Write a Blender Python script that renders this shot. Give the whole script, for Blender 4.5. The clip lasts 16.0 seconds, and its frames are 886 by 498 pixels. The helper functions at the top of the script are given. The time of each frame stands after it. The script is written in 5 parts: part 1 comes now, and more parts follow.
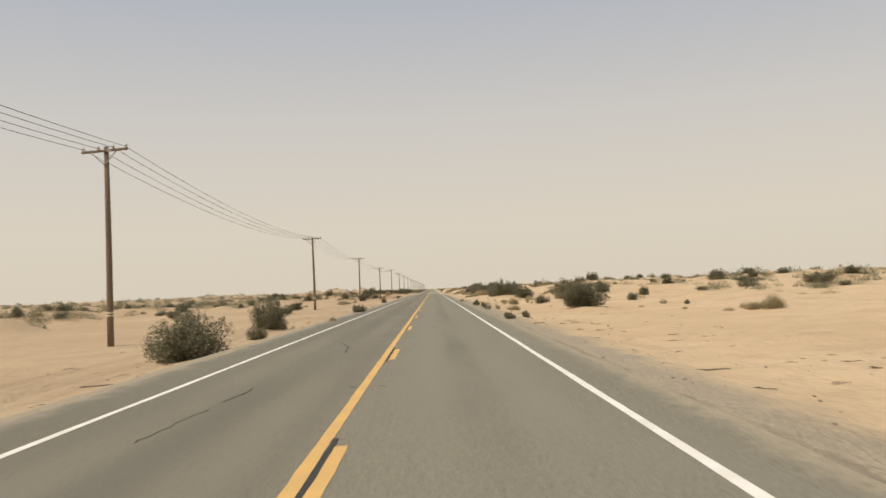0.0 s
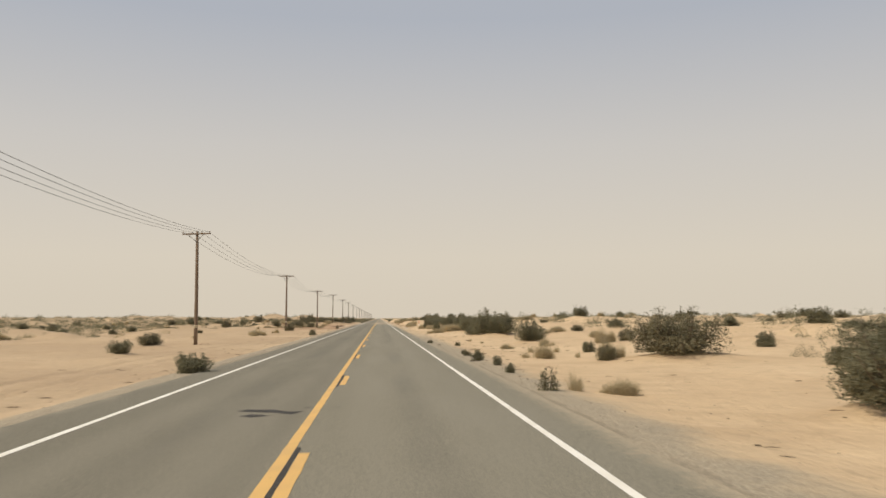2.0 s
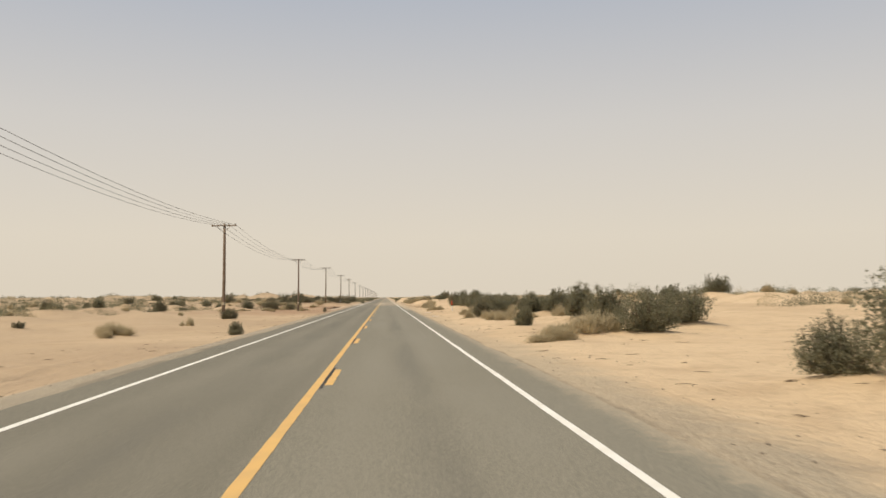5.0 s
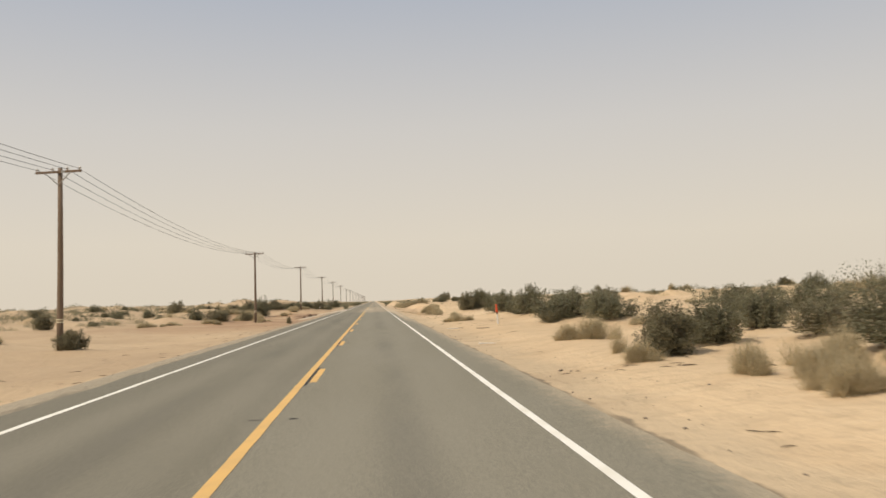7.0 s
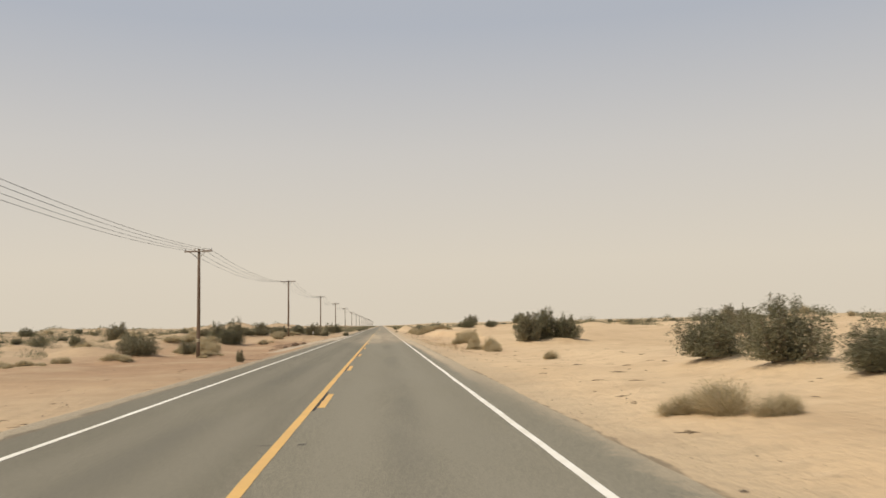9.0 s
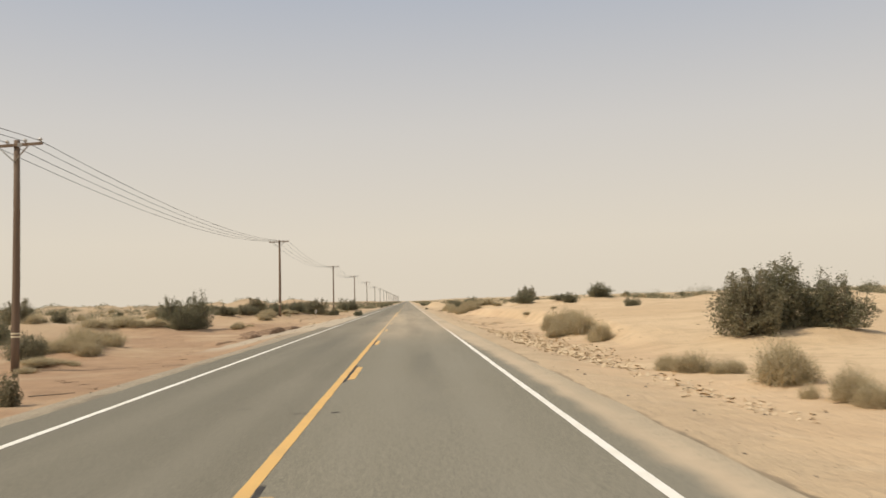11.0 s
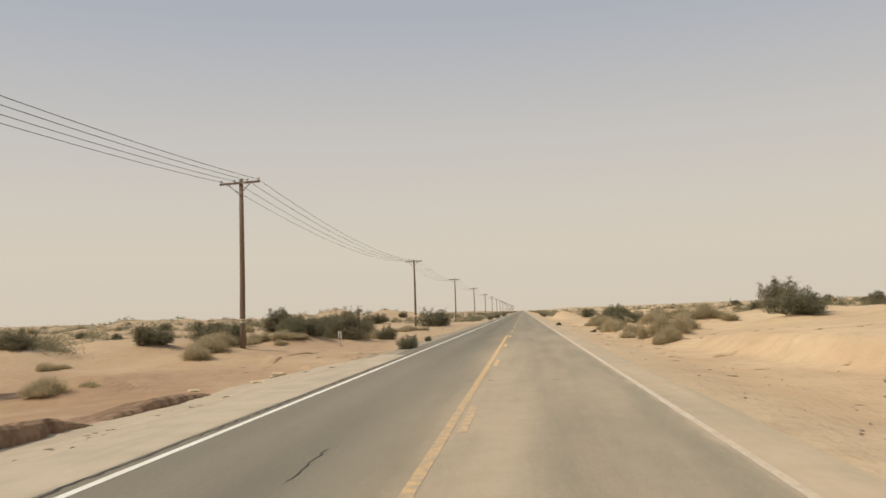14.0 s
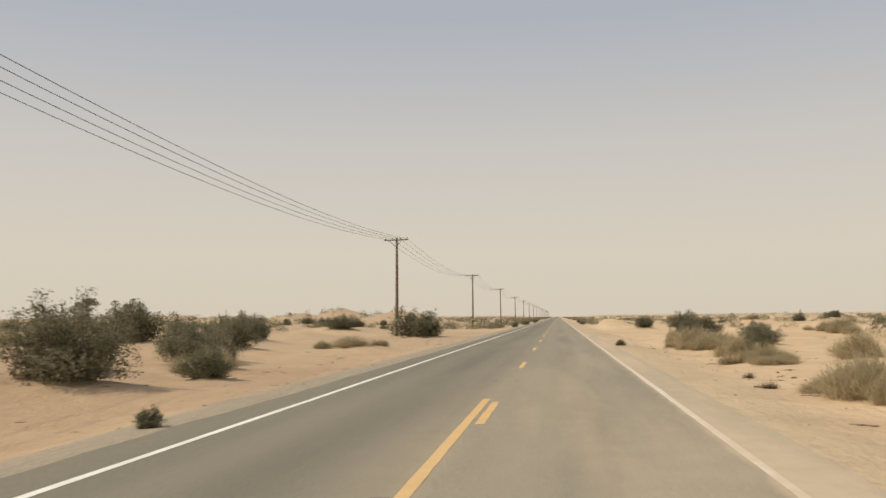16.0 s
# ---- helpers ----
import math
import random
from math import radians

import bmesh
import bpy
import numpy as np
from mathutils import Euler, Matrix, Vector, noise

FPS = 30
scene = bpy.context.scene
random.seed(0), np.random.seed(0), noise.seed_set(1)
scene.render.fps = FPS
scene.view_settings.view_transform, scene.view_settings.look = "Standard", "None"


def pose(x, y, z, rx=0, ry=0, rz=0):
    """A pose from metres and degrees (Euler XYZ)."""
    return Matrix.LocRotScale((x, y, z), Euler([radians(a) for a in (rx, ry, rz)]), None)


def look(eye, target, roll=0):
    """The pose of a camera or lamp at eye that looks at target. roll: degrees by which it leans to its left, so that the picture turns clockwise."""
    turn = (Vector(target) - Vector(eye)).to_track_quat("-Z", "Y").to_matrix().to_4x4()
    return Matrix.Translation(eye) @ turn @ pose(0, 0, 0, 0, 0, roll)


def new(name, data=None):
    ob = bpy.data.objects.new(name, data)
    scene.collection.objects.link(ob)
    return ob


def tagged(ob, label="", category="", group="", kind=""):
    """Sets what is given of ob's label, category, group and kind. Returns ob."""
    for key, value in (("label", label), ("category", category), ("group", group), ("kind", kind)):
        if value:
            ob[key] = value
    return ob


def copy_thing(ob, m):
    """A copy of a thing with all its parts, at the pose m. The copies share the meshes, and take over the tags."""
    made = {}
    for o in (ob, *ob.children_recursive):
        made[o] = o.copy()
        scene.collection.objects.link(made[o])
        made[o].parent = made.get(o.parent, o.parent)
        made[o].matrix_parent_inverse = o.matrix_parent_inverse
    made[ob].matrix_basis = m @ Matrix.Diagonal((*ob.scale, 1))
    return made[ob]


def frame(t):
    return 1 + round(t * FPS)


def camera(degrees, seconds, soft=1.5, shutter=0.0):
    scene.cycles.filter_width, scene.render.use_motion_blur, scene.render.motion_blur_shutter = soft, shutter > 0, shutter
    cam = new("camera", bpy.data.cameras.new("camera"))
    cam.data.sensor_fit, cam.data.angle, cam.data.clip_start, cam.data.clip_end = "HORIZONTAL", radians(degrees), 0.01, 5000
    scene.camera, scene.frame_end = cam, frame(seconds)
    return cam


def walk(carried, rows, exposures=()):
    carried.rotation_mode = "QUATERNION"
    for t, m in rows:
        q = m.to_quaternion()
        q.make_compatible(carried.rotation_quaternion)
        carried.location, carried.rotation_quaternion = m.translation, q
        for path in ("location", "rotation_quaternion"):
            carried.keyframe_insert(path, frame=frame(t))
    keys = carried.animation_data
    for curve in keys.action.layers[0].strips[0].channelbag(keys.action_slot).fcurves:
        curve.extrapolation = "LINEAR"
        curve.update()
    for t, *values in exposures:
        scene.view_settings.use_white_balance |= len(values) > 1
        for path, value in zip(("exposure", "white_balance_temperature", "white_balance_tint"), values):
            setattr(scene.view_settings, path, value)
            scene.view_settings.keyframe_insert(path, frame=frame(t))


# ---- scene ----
cam = camera(55.4, 16.0, soft=1.6, shutter=0.15)
# seconds, place, height of the eye, yaw, pitch and roll in degrees
ROWS = [
    (0, 0.000, -0.000, 1.663, -0.82, 2.65, 2.53),
    (0.5, -0.051, 10.869, 1.710, -1.54, 3.27, 0.89),
    (1, -0.079, 21.429, 1.645, -1.59, 3.47, 0.82),
    (1.5, -0.108, 31.772, 1.685, -2.95, 3.80, 0.68),
    (2, -0.103, 42.016, 1.731, -4.31, 4.67, 0.14),
    (2.5, -0.054, 52.589, 1.688, -3.85, 4.86, 0.35),
    (3, -0.012, 63.632, 1.740, -3.51, 3.92, 1.49),
    (3.5, 0.006, 74.476, 1.693, -4.11, 3.36, 0.03),
    (4, -0.017, 85.241, 1.663, -3.77, 2.83, -0.23),
    (6.5, 0.191, 138.065, 1.698, -4.50, 3.97, 1.50),
    (7, 0.262, 148.782, 1.659, -4.77, 3.37, 1.80),
    (7.5, 0.306, 159.750, 1.669, -6.13, 2.94, 2.08),
    (8, 0.271, 170.923, 1.662, -6.81, 3.88, 1.47),
    (8.5, 0.236, 181.808, 1.679, -5.48, 5.25, 1.28),
    (11, 0.223, 235.765, 1.691, -2.49, 3.44, 1.61),
    (11.5, 0.191, 246.392, 1.678, -2.24, 3.49, 1.58),
    (12, 0.118, 257.134, 1.701, -2.61, 3.33, 1.14),
    (12.5, 0.111, 268.310, 1.744, -2.81, 2.66, 1.86),
    (13, 0.068, 279.275, 1.723, -0.79, 2.82, 2.66),
    (13.5, -0.030, 290.104, 1.735, 2.72, 3.60, 2.58),
    (14, -0.087, 300.588, 1.740, 5.25, 4.35, 2.12),
    (14.5, -0.107, 311.490, 1.722, 6.71, 4.47, 0.59),
    (15, -0.037, 322.645, 1.720, 7.20, 4.43, 0.26),
    (15.5, 0.046, 333.368, 1.686, 7.59, 4.57, 0.34),
    (16, 0.202, 343.554, 1.673, 7.72, 4.64, 0.55),
]


def view(x, y, z, yaw, pitch, roll):
    return pose(x, y, z, 0, 0, yaw) @ pose(0, 0, 0, 90 + pitch) @ pose(0, 0, 0, 0, 0, -roll)


walk(cam, [(t, view(*r)) for t, *r in ROWS], exposures=((0, 0.0), (1.0, 0.0), (1.5, -0.02), (2.0, -0.04), (2.5, 0.06), (4.0, 0.06), (7.0, 0.04), (8.5, -0.01), (11.0, 0.06), (11.5, 0.08), (11.95, -0.1), (12.5, -0.1), (13.0, -0.04), (14.0, -0.08), (16.0, -0.05)))

# ---- dusty daylight ----
SUN_AZIMUTH, SUN_HEIGHT = radians(-110), radians(52)   # from the road's direction, over the left shoulder
sun_way = Vector((math.sin(SUN_AZIMUTH) * math.cos(SUN_HEIGHT), math.cos(SUN_AZIMUTH) * math.cos(SUN_HEIGHT), math.sin(SUN_HEIGHT)))
sun_lamp = bpy.data.lights.new("sun", "SUN")
sun_lamp.energy, sun_lamp.angle, sun_lamp.color = 3.0, radians(1.0), (1.0, 0.88, 0.71)
new("sun", sun_lamp).matrix_world = look(sun_way * 100, (0, 0, 0))

world = bpy.data.worlds.new("dusty_sky")
scene.world = world
world.use_nodes = True
wn, wl = world.node_tree.nodes, world.node_tree.links
air = wn.new("ShaderNodeTexSky")
air.sky_type, air.sun_disc, air.sun_elevation, air.sun_rotation = "NISHITA", False, SUN_HEIGHT, SUN_AZIMUTH
air.dust_density, air.air_density = 8.0, 1.0
dim = wn.new("ShaderNodeVectorMath")
dim.operation = "SCALE"
dim.inputs["Scale"].default_value = 0.1
wl.new(air.outputs[0], dim.inputs[0])
way, split, ramp, dust = (wn.new("ShaderNode" + n) for n in ("TexCoord", "SeparateXYZ", "ValToRGB", "Mix"))
wl.new(way.outputs["Generated"], split.inputs[0])
wl.new(split.outputs["Z"], ramp.inputs[0])
stops = ramp.color_ramp.elements
stops[0].position, stops[0].color = 0.0, (0.73, 0.645, 0.52, 1)
stops[1].position, stops[1].color = 1.0, (0.40, 0.44, 0.50, 1)
for at, c in ((0.07, (0.74, 0.665, 0.55, 1)), (0.2, (0.63, 0.60, 0.56, 1)), (0.34, (0.455, 0.48, 0.53, 1))):
    stops.new(at).color = c
dust.data_type = "RGBA"
dust.inputs[0].default_value = 0.94
wl.new(dim.outputs[0], dust.inputs[6])
wl.new(ramp.outputs[0], dust.inputs[7])
wl.new(dust.outputs[2], wn["Background"].inputs[0])


# ---- materials ----
class Mat:
    """A small builder for procedural materials; all patterns are laid out in metres."""

    def __init__(self, name, rough=0.8, metal=0.0, where="Position"):
        self.m = bpy.data.materials.new(name)
        self.m.use_nodes = True
        self.n, self.l = self.m.node_tree.nodes, self.m.node_tree.links
        self.p = self.n["Principled BSDF"]
        self.p.inputs["Roughness"].default_value, self.p.inputs["Metallic"].default_value = rough, metal
        self.p.inputs["Specular IOR Level"].default_value = 0.25
        if where == "Position":
            self.at = self.n.new("ShaderNodeNewGeometry").outputs["Position"]
        else:
            self.at = self.n.new("ShaderNodeTexCoord").outputs["Object"]
        cut = self.n.new("ShaderNodeSeparateXYZ")
        self.l.new(self.at, cut.inputs[0])
        self.x, self.y, self.z = cut.outputs

    def put(self, value, socket):
        if isinstance(value, (int, float)):
            socket.default_value = value
        elif isinstance(value, tuple):
            socket.default_value = (*value, 1)[:4] if socket.type == "RGBA" else value
        else:
            self.l.new(value, socket)

    def noise(self, scale, detail=4.0, rough=0.55, stretch=(1, 1, 1)):
        """Scale: how many lumps to the metre."""
        at = self.at
        if stretch != (1, 1, 1):
            v = self.n.new("ShaderNodeVectorMath")
            v.operation = "MULTIPLY"
            self.l.new(at, v.inputs[0])
            v.inputs[1].default_value = stretch
            at = v.outputs[0]
        t = self.n.new("ShaderNodeTexNoise")
        t.inputs["Scale"].default_value, t.inputs["Detail"].default_value, t.inputs["Roughness"].default_value = scale, detail, rough
        self.l.new(at, t.inputs["Vector"])
        return t.outputs[0]

    def cells(self, scale, feature="F1"):
        t = self.n.new("ShaderNodeTexVoronoi")
        t.feature = feature
        t.inputs["Scale"].default_value = scale
        self.l.new(self.at, t.inputs["Vector"])
        return t.outputs["Distance"]

    def step(self, v, a, b, lo=0.0, hi=1.0):
        r = self.n.new("ShaderNodeMapRange")
        r.interpolation_type = "SMOOTHSTEP"
        for s, val in zip(r.inputs[:5], (v, a, b, lo, hi)):
            self.put(val, s)
        return r.outputs[0]

    def sum(self, op, a, b=0.0):
        m = self.n.new("ShaderNodeMath")
        m.operation = op
        self.put(a, m.inputs[0]), self.put(b, m.inputs[1])
        return m.outputs[0]

    def mul(self, *vs):
        out = vs[0]
        for v in vs[1:]:
            out = self.sum("MULTIPLY", out, v)
        return out

    def mix(self, f, a, b):
        m = self.n.new("ShaderNodeMix")
        m.data_type = "RGBA"
        self.put(f, m.inputs[0]), self.put(a, m.inputs[6]), self.put(b, m.inputs[7])
        return m.outputs[2]

    def random(self, kind="object"):
        if kind == "object":
            return self.n.new("ShaderNodeObjectInfo").outputs["Random"]
        return self.n.new("ShaderNodeNewGeometry").outputs["Random Per Island"]

    def done(self, colour, bump=None, height=0.02, strength=0.6, rough=None):
        self.put(colour, self.p.inputs["Base Color"])
        if rough is not None:
            self.put(rough, self.p.inputs["Roughness"])
        if bump is not None:
            b = self.n.new("ShaderNodeBump")
            b.inputs["Distance"].default_value, b.inputs["Strength"].default_value = height, strength
            self.put(bump, b.inputs["Height"])
            self.l.new(b.outputs[0], self.p.inputs["Normal"])
        return self.m


def sand_colours(k):
    """Tan desert sand with paler drifts, redder silt and fine grain."""
    c = k.mix(k.step(k.noise(0.06, 3), 0.36, 0.66), (0.58, 0.424, 0.257), (0.665, 0.5, 0.313))
    c = k.mix(k.mul(k.step(k.noise(0.35, 5), 0.48, 0.7), 0.6), c, (0.485, 0.345, 0.207))
    c = k.mix(k.mul(k.step(k.noise(1.7, 6, 0.65), 0.48, 0.7), 0.5), c, (0.44, 0.325, 0.2))
    c = k.mix(k.mul(k.step(k.noise(0.9, 5, 0.6, (0.5, 1.6, 1)), 0.55, 0.75), 0.5), c, (0.71, 0.55, 0.355))
    return k.mix(k.mul(k.step(k.noise(26, 3), 0.45, 0.75), 0.3), c, (0.44, 0.32, 0.195))


def fill_colours(k):
    c = k.mix(k.step(k.noise(0.8, 5), 0.35, 0.7), (0.54, 0.45, 0.33), (0.46, 0.385, 0.28))
    c = k.mix(k.mul(k.step(k.noise(0.5, 4, 0.6, (2.5, 0.25, 1)), 0.5, 0.7), 0.4), c, (0.375, 0.315, 0.235))
    return k.mix(k.mul(k.step(k.noise(40, 3), 0.45, 0.7), 0.3), c, (0.30, 0.25, 0.185))


def make_sand():
    k = Mat("desert_sand", 0.95)
    c = sand_colours(k)
    c = k.mix(k.mul(k.step(k.x, -5.0, -9.0), k.step(k.noise(0.05, 3), 0.25, 0.6, 0.25, 0.58)), c, (0.385, 0.28, 0.18))
    scrub = k.mul(k.step(k.sum("ABSOLUTE", k.x), 45.0, 160.0), k.step(k.noise(0.11, 5, 0.6), 0.42, 0.6), k.step(k.noise(0.02, 3), 0.3, 0.6, 0.5, 1.0))
    c = k.mix(k.mul(scrub, 0.75), c, (0.20, 0.175, 0.105))
    # silt washed out from the road's left side and under the right bank
    wash = k.mul(k.step(k.y, 225.0, 262.0), k.step(k.y, 395.0, 350.0), k.step(k.noise(0.22, 4), 0.36, 0.6))
    wet = k.mul(k.step(k.y, 215.0, 250.0), k.step(k.y, 410.0, 370.0), k.step(k.noise(0.16, 5, 0.6), 0.26, 0.56))
    c = k.mix(k.mul(wet, k.step(k.x, -40.0, -22.0), k.step(k.x, -5.5, -8.0), k.step(k.y, 352.0, 326.0, 0.4, 0.85)), c, k.mix(k.step(k.noise(0.9, 5), 0.35, 0.7), (0.40, 0.255, 0.15), (0.32, 0.20, 0.118)))
    c = k.mix(k.mul(wash, k.step(k.x, 3.2, 4.4), k.step(k.x, 10.8, 9.4), 0.7), c, k.mix(k.step(k.noise(0.5, 5, 0.6, (0.5, 1.4, 1)), 0.38, 0.62), (0.60, 0.425, 0.262), (0.51, 0.355, 0.215)))
    # packed pale fill beside the pavement
    rim = k.sum("SUBTRACT", k.sum("ADD", k.x, k.mul(k.noise(0.7, 4), 0.5)), k.step(k.y, 318.0, 336.0))
    fill = k.mul(k.step(k.y, 284.0, 294.0), k.step(k.sum("ADD", k.y, k.mul(k.noise(0.6, 4), 2.0)), 339.0, 338.2), k.step(rim, -12.62, -12.3), k.step(k.x, -4.5, -5.2))
    c = k.mix(k.mul(fill, 0.92), c, fill_colours(k))
    # gravel shoulders
    edge = k.sum("ADD", k.x, k.sum("MULTIPLY", k.noise(0.5, 4), 2.4))
    right = k.mul(k.step(edge, 6.6, 5.2), k.step(k.x, 2.0, 2.5), k.step(k.y, 150.0, 100.0, 0.3, 1.0))
    left = k.mul(k.step(edge, -7.2, -5.6), k.step(k.x, 0.0, -3.0))
    grit = k.mix(k.step(k.noise(26, 4, 0.75), 0.42, 0.6), (0.20, 0.18, 0.138), (0.44, 0.385, 0.287))
    c = k.mix(k.mul(k.sum("MAXIMUM", right, k.mul(left, k.sum("SUBTRACT", 1.0, fill))), 0.8), c, grit)
    # dark crumbs and dirt along the pavement's left edge, a thin dark broken line along the right
    for side, wide in ((-6.0, 0.24), (3.55, 0.13)):
        away = k.sum("ABSOLUTE", k.sum("SUBTRACT", k.sum("ADD", k.x, k.mul(k.sum("SUBTRACT", k.noise(0.9, 5, 0.65), 0.5), 0.5)), side))
        c = k.mix(k.mul(k.step(away, wide, wide * 0.3), k.step(k.noise(0.6, 4, 0.6, (1, 0.4, 1)), 0.36, 0.56), k.step(k.y, 275.0, 255.0), k.step(k.y, 110.0, 150.0, 0.35, 0.7)), c, (0.135, 0.112, 0.08))
    pebbles = k.step(k.cells(5.5), 0.17, 0.09)
    c = k.mix(k.mul(pebbles, k.step(k.noise(0.7, 3), 0.52, 0.66), 0.45), c, (0.17, 0.13, 0.095))
    trampled = k.step(k.noise(0.12, 3), 0.35, 0.62)
    relief = k.sum("ADD", k.sum("ADD", k.mul(k.noise(1.6, 6, 0.6), 1.6), k.mul(k.noise(14, 4), 0.3)), k.mul(k.noise(1.1, 2, 0.4, (5, 1.2, 1)), 0.5))
    relief = k.sum("ADD", relief, k.mul(k.noise(4.5, 5, 0.65), trampled, 1.1))
    return k.done(c, relief, 0.085, 0.8)


def asphalt_colours(k):
    stone = k.sum("ADD", k.mul(k.noise(70, 2, 0.7), 0.72), k.mul(k.noise(15, 3, 0.7), 0.28))
    c = k.mix(k.step(stone, 0.40, 0.62), (0.142, 0.13, 0.096), (0.332, 0.3, 0.223))
    c = k.mix(k.mul(k.step(k.cells(30), 0.3, 0.12), 0.5), c, (0.50, 0.455, 0.365))
    c = k.mix(k.mul(k.step(k.noise(24, 3, 0.75), 0.52, 0.64), 0.55), c, (0.105, 0.096, 0.072))
    chips = k.mul(k.step(k.cells(13), 0.2, 0.1), k.step(k.noise(0.45, 5, 0.65), 0.5, 0.66))
    c = k.mix(k.mul(chips, 0.7), c, (0.53, 0.48, 0.385))
    blotch = k.step(k.noise(0.28, 5, 0.6, (1.6, 0.35, 1)), 0.35, 0.68)
    c = k.mix(k.mul(blotch, 0.35), c, (0.262, 0.24, 0.188))
    # the oncoming lane is darker, in long uneven patches
    c = k.mix(k.mul(k.step(k.x, -1.1, -1.7), k.step(k.noise(0.2, 4, 0.6, (1.2, 0.3, 1)), 0.2, 0.6, 0.2, 0.42)), c, (0.135, 0.122, 0.09))
    # worn wheel paths
    for centre in (0.55 - 0.85, 0.55 + 0.85, -3.05 - 0.85, -3.05 + 0.85):
        off = k.sum("ABSOLUTE", k.sum("SUBTRACT", k.x, centre))
        c = k.mix(k.mul(k.step(off, 0.62, 0.1), k.step(k.noise(0.5, 4, 0.6, (1, 0.12, 1)), 0.3, 0.6), 0.28), c, (0.287, 0.26, 0.2))
    # oil-dark lane middles
    for centre in (0.6, -3.05):
        off = k.sum("ABSOLUTE", k.sum("SUBTRACT", k.x, centre))
        c = k.mix(k.mul(k.step(off, 0.5, 0.05), k.step(k.noise(0.3, 4, 0.6, (1, 0.2, 1)), 0.42, 0.62), 0.35), c, (0.13, 0.12, 0.098))
    return c


def dusted(k, c, most=0.85):
    """Sand blown and driven over the road where the bank stands beside it."""
    film = k.step(k.noise(0.42, 5, 0.6, (1.7, 0.16, 1)), 0.3, 0.68)
    far = k.mul(k.step(k.y, 264.0, 288.0), k.step(k.y, 385.0, 330.0, 0.3, 1.0))
    middle = k.mul(k.step(k.sum("ABSOLUTE", k.sum("SUBTRACT", k.x, -0.7)), 1.9, 0.3), 0.8)
    driven = k.mul(far, k.sum("ADD", k.mul(film, 0.4), 0.35), k.sum("ADD", middle, 0.17))
    lane = k.mul(k.step(k.y, 262.0, 292.0), k.step(k.y, 400.0, 345.0, 0.5, 1.0), k.step(k.x, -0.9, 0.6), k.sum("ADD", k.mul(film, 0.34), 0.2))
    driven = k.sum("MAXIMUM", driven, lane)
    rim = k.sum("ADD", k.sum("ADD", k.x, k.mul(k.noise(0.8, 4), 0.5)), k.step(k.y, 250.0, 292.0, -0.28, 0.32))
    beside = k.mul(k.step(k.y, 205.0, 240.0), k.step(rim, 2.62, 3.0), k.sum("ADD", k.mul(film, 0.35), 0.65))
    return k.mix(k.mul(k.sum("MAXIMUM", driven, beside), most), c, k.mix(k.step(k.noise(1.6, 5, 0.6), 0.36, 0.66), (0.62, 0.487, 0.333), (0.57, 0.443, 0.298)))


def make_asphalt():
    k = Mat("worn_asphalt", 0.9)
    c = dusted(k, asphalt_colours(k))
    edge = k.step(k.sum("ABSOLUTE", k.sum("ADD", k.x, k.sum("ADD", 0.9, k.mul(k.noise(0.6, 4), 0.8)))), 4.4, 5.0)
    grit = k.mix(k.step(k.noise(34, 2), 0.42, 0.62), (0.25, 0.225, 0.175), (0.42, 0.365, 0.27))
    c = k.mix(k.mul(edge, k.step(k.noise(1.4, 5), 0.3, 0.62), k.step(k.y, 150.0, 120.0, 0.6, 0.9)), c, grit)
    skirt = k.step(k.sum("ADD", k.x, k.mul(k.sum("ADD", k.noise(0.9, 5, 0.65), k.noise(6, 3)), 0.8)), 3.75, 4.35)
    c = k.mix(k.mul(skirt, 0.8), c, k.mix(k.step(k.noise(30, 2), 0.42, 0.6), (0.33, 0.275, 0.195), (0.50, 0.405, 0.275)))
    relief = k.sum("ADD", k.mul(k.noise(75, 2, 0.7), 0.7), k.mul(k.noise(2.2, 3), 0.25))
    return k.done(c, relief, 0.012, 0.5)


def make_paint(name, colour, shade, faded=0.0, dust=0.8):
    k = Mat(name, 0.75)
    c = k.mix(k.step(k.noise(1.3, 5), 0.35, 0.7), colour, shade)
    c = k.mix(k.mul(k.step(k.noise(38, 3, 0.7), 0.58, 0.72), k.step(k.noise(0.9, 4), 0.42, 0.66), 0.75), c, (0.21, 0.193, 0.155))
    old = k.mul(k.step(k.y, 276.0, 294.0), k.step(k.y, 336.0, 314.0), k.step(k.noise(5.5, 6, 0.75), 0.38, 0.6), faded)
    c = k.mix(old, dusted(k, c, dust), (0.40, 0.32, 0.225))
    return k.done(c, k.noise(75, 2), 0.008, 0.4)


def make_tar():
    k = Mat("black_sealer", 0.7)
    return k.done(k.mix(k.step(k.noise(12, 4), 0.4, 0.7), (0.035, 0.03, 0.026), (0.08, 0.072, 0.06)), k.noise(40), 0.006, 0.4)


def make_wood():
    k = Mat("weathered_pole_wood", 0.85, where="Object")
    c = k.mix(k.noise(9, 6, 0.65, (1, 1, 0.05)), (0.1, 0.073, 0.053), (0.285, 0.205, 0.138))
    c = k.mix(k.mul(k.step(k.noise(0.5, 4), 0.45, 0.7), 0.5), c, (0.19, 0.14, 0.098))
    c = k.mix(k.mul(k.random(), 0.45), c, (0.13, 0.095, 0.075))
    return k.done(c, k.noise(14, 5, 0.65, (1, 1, 0.04)), 0.012, 0.7)


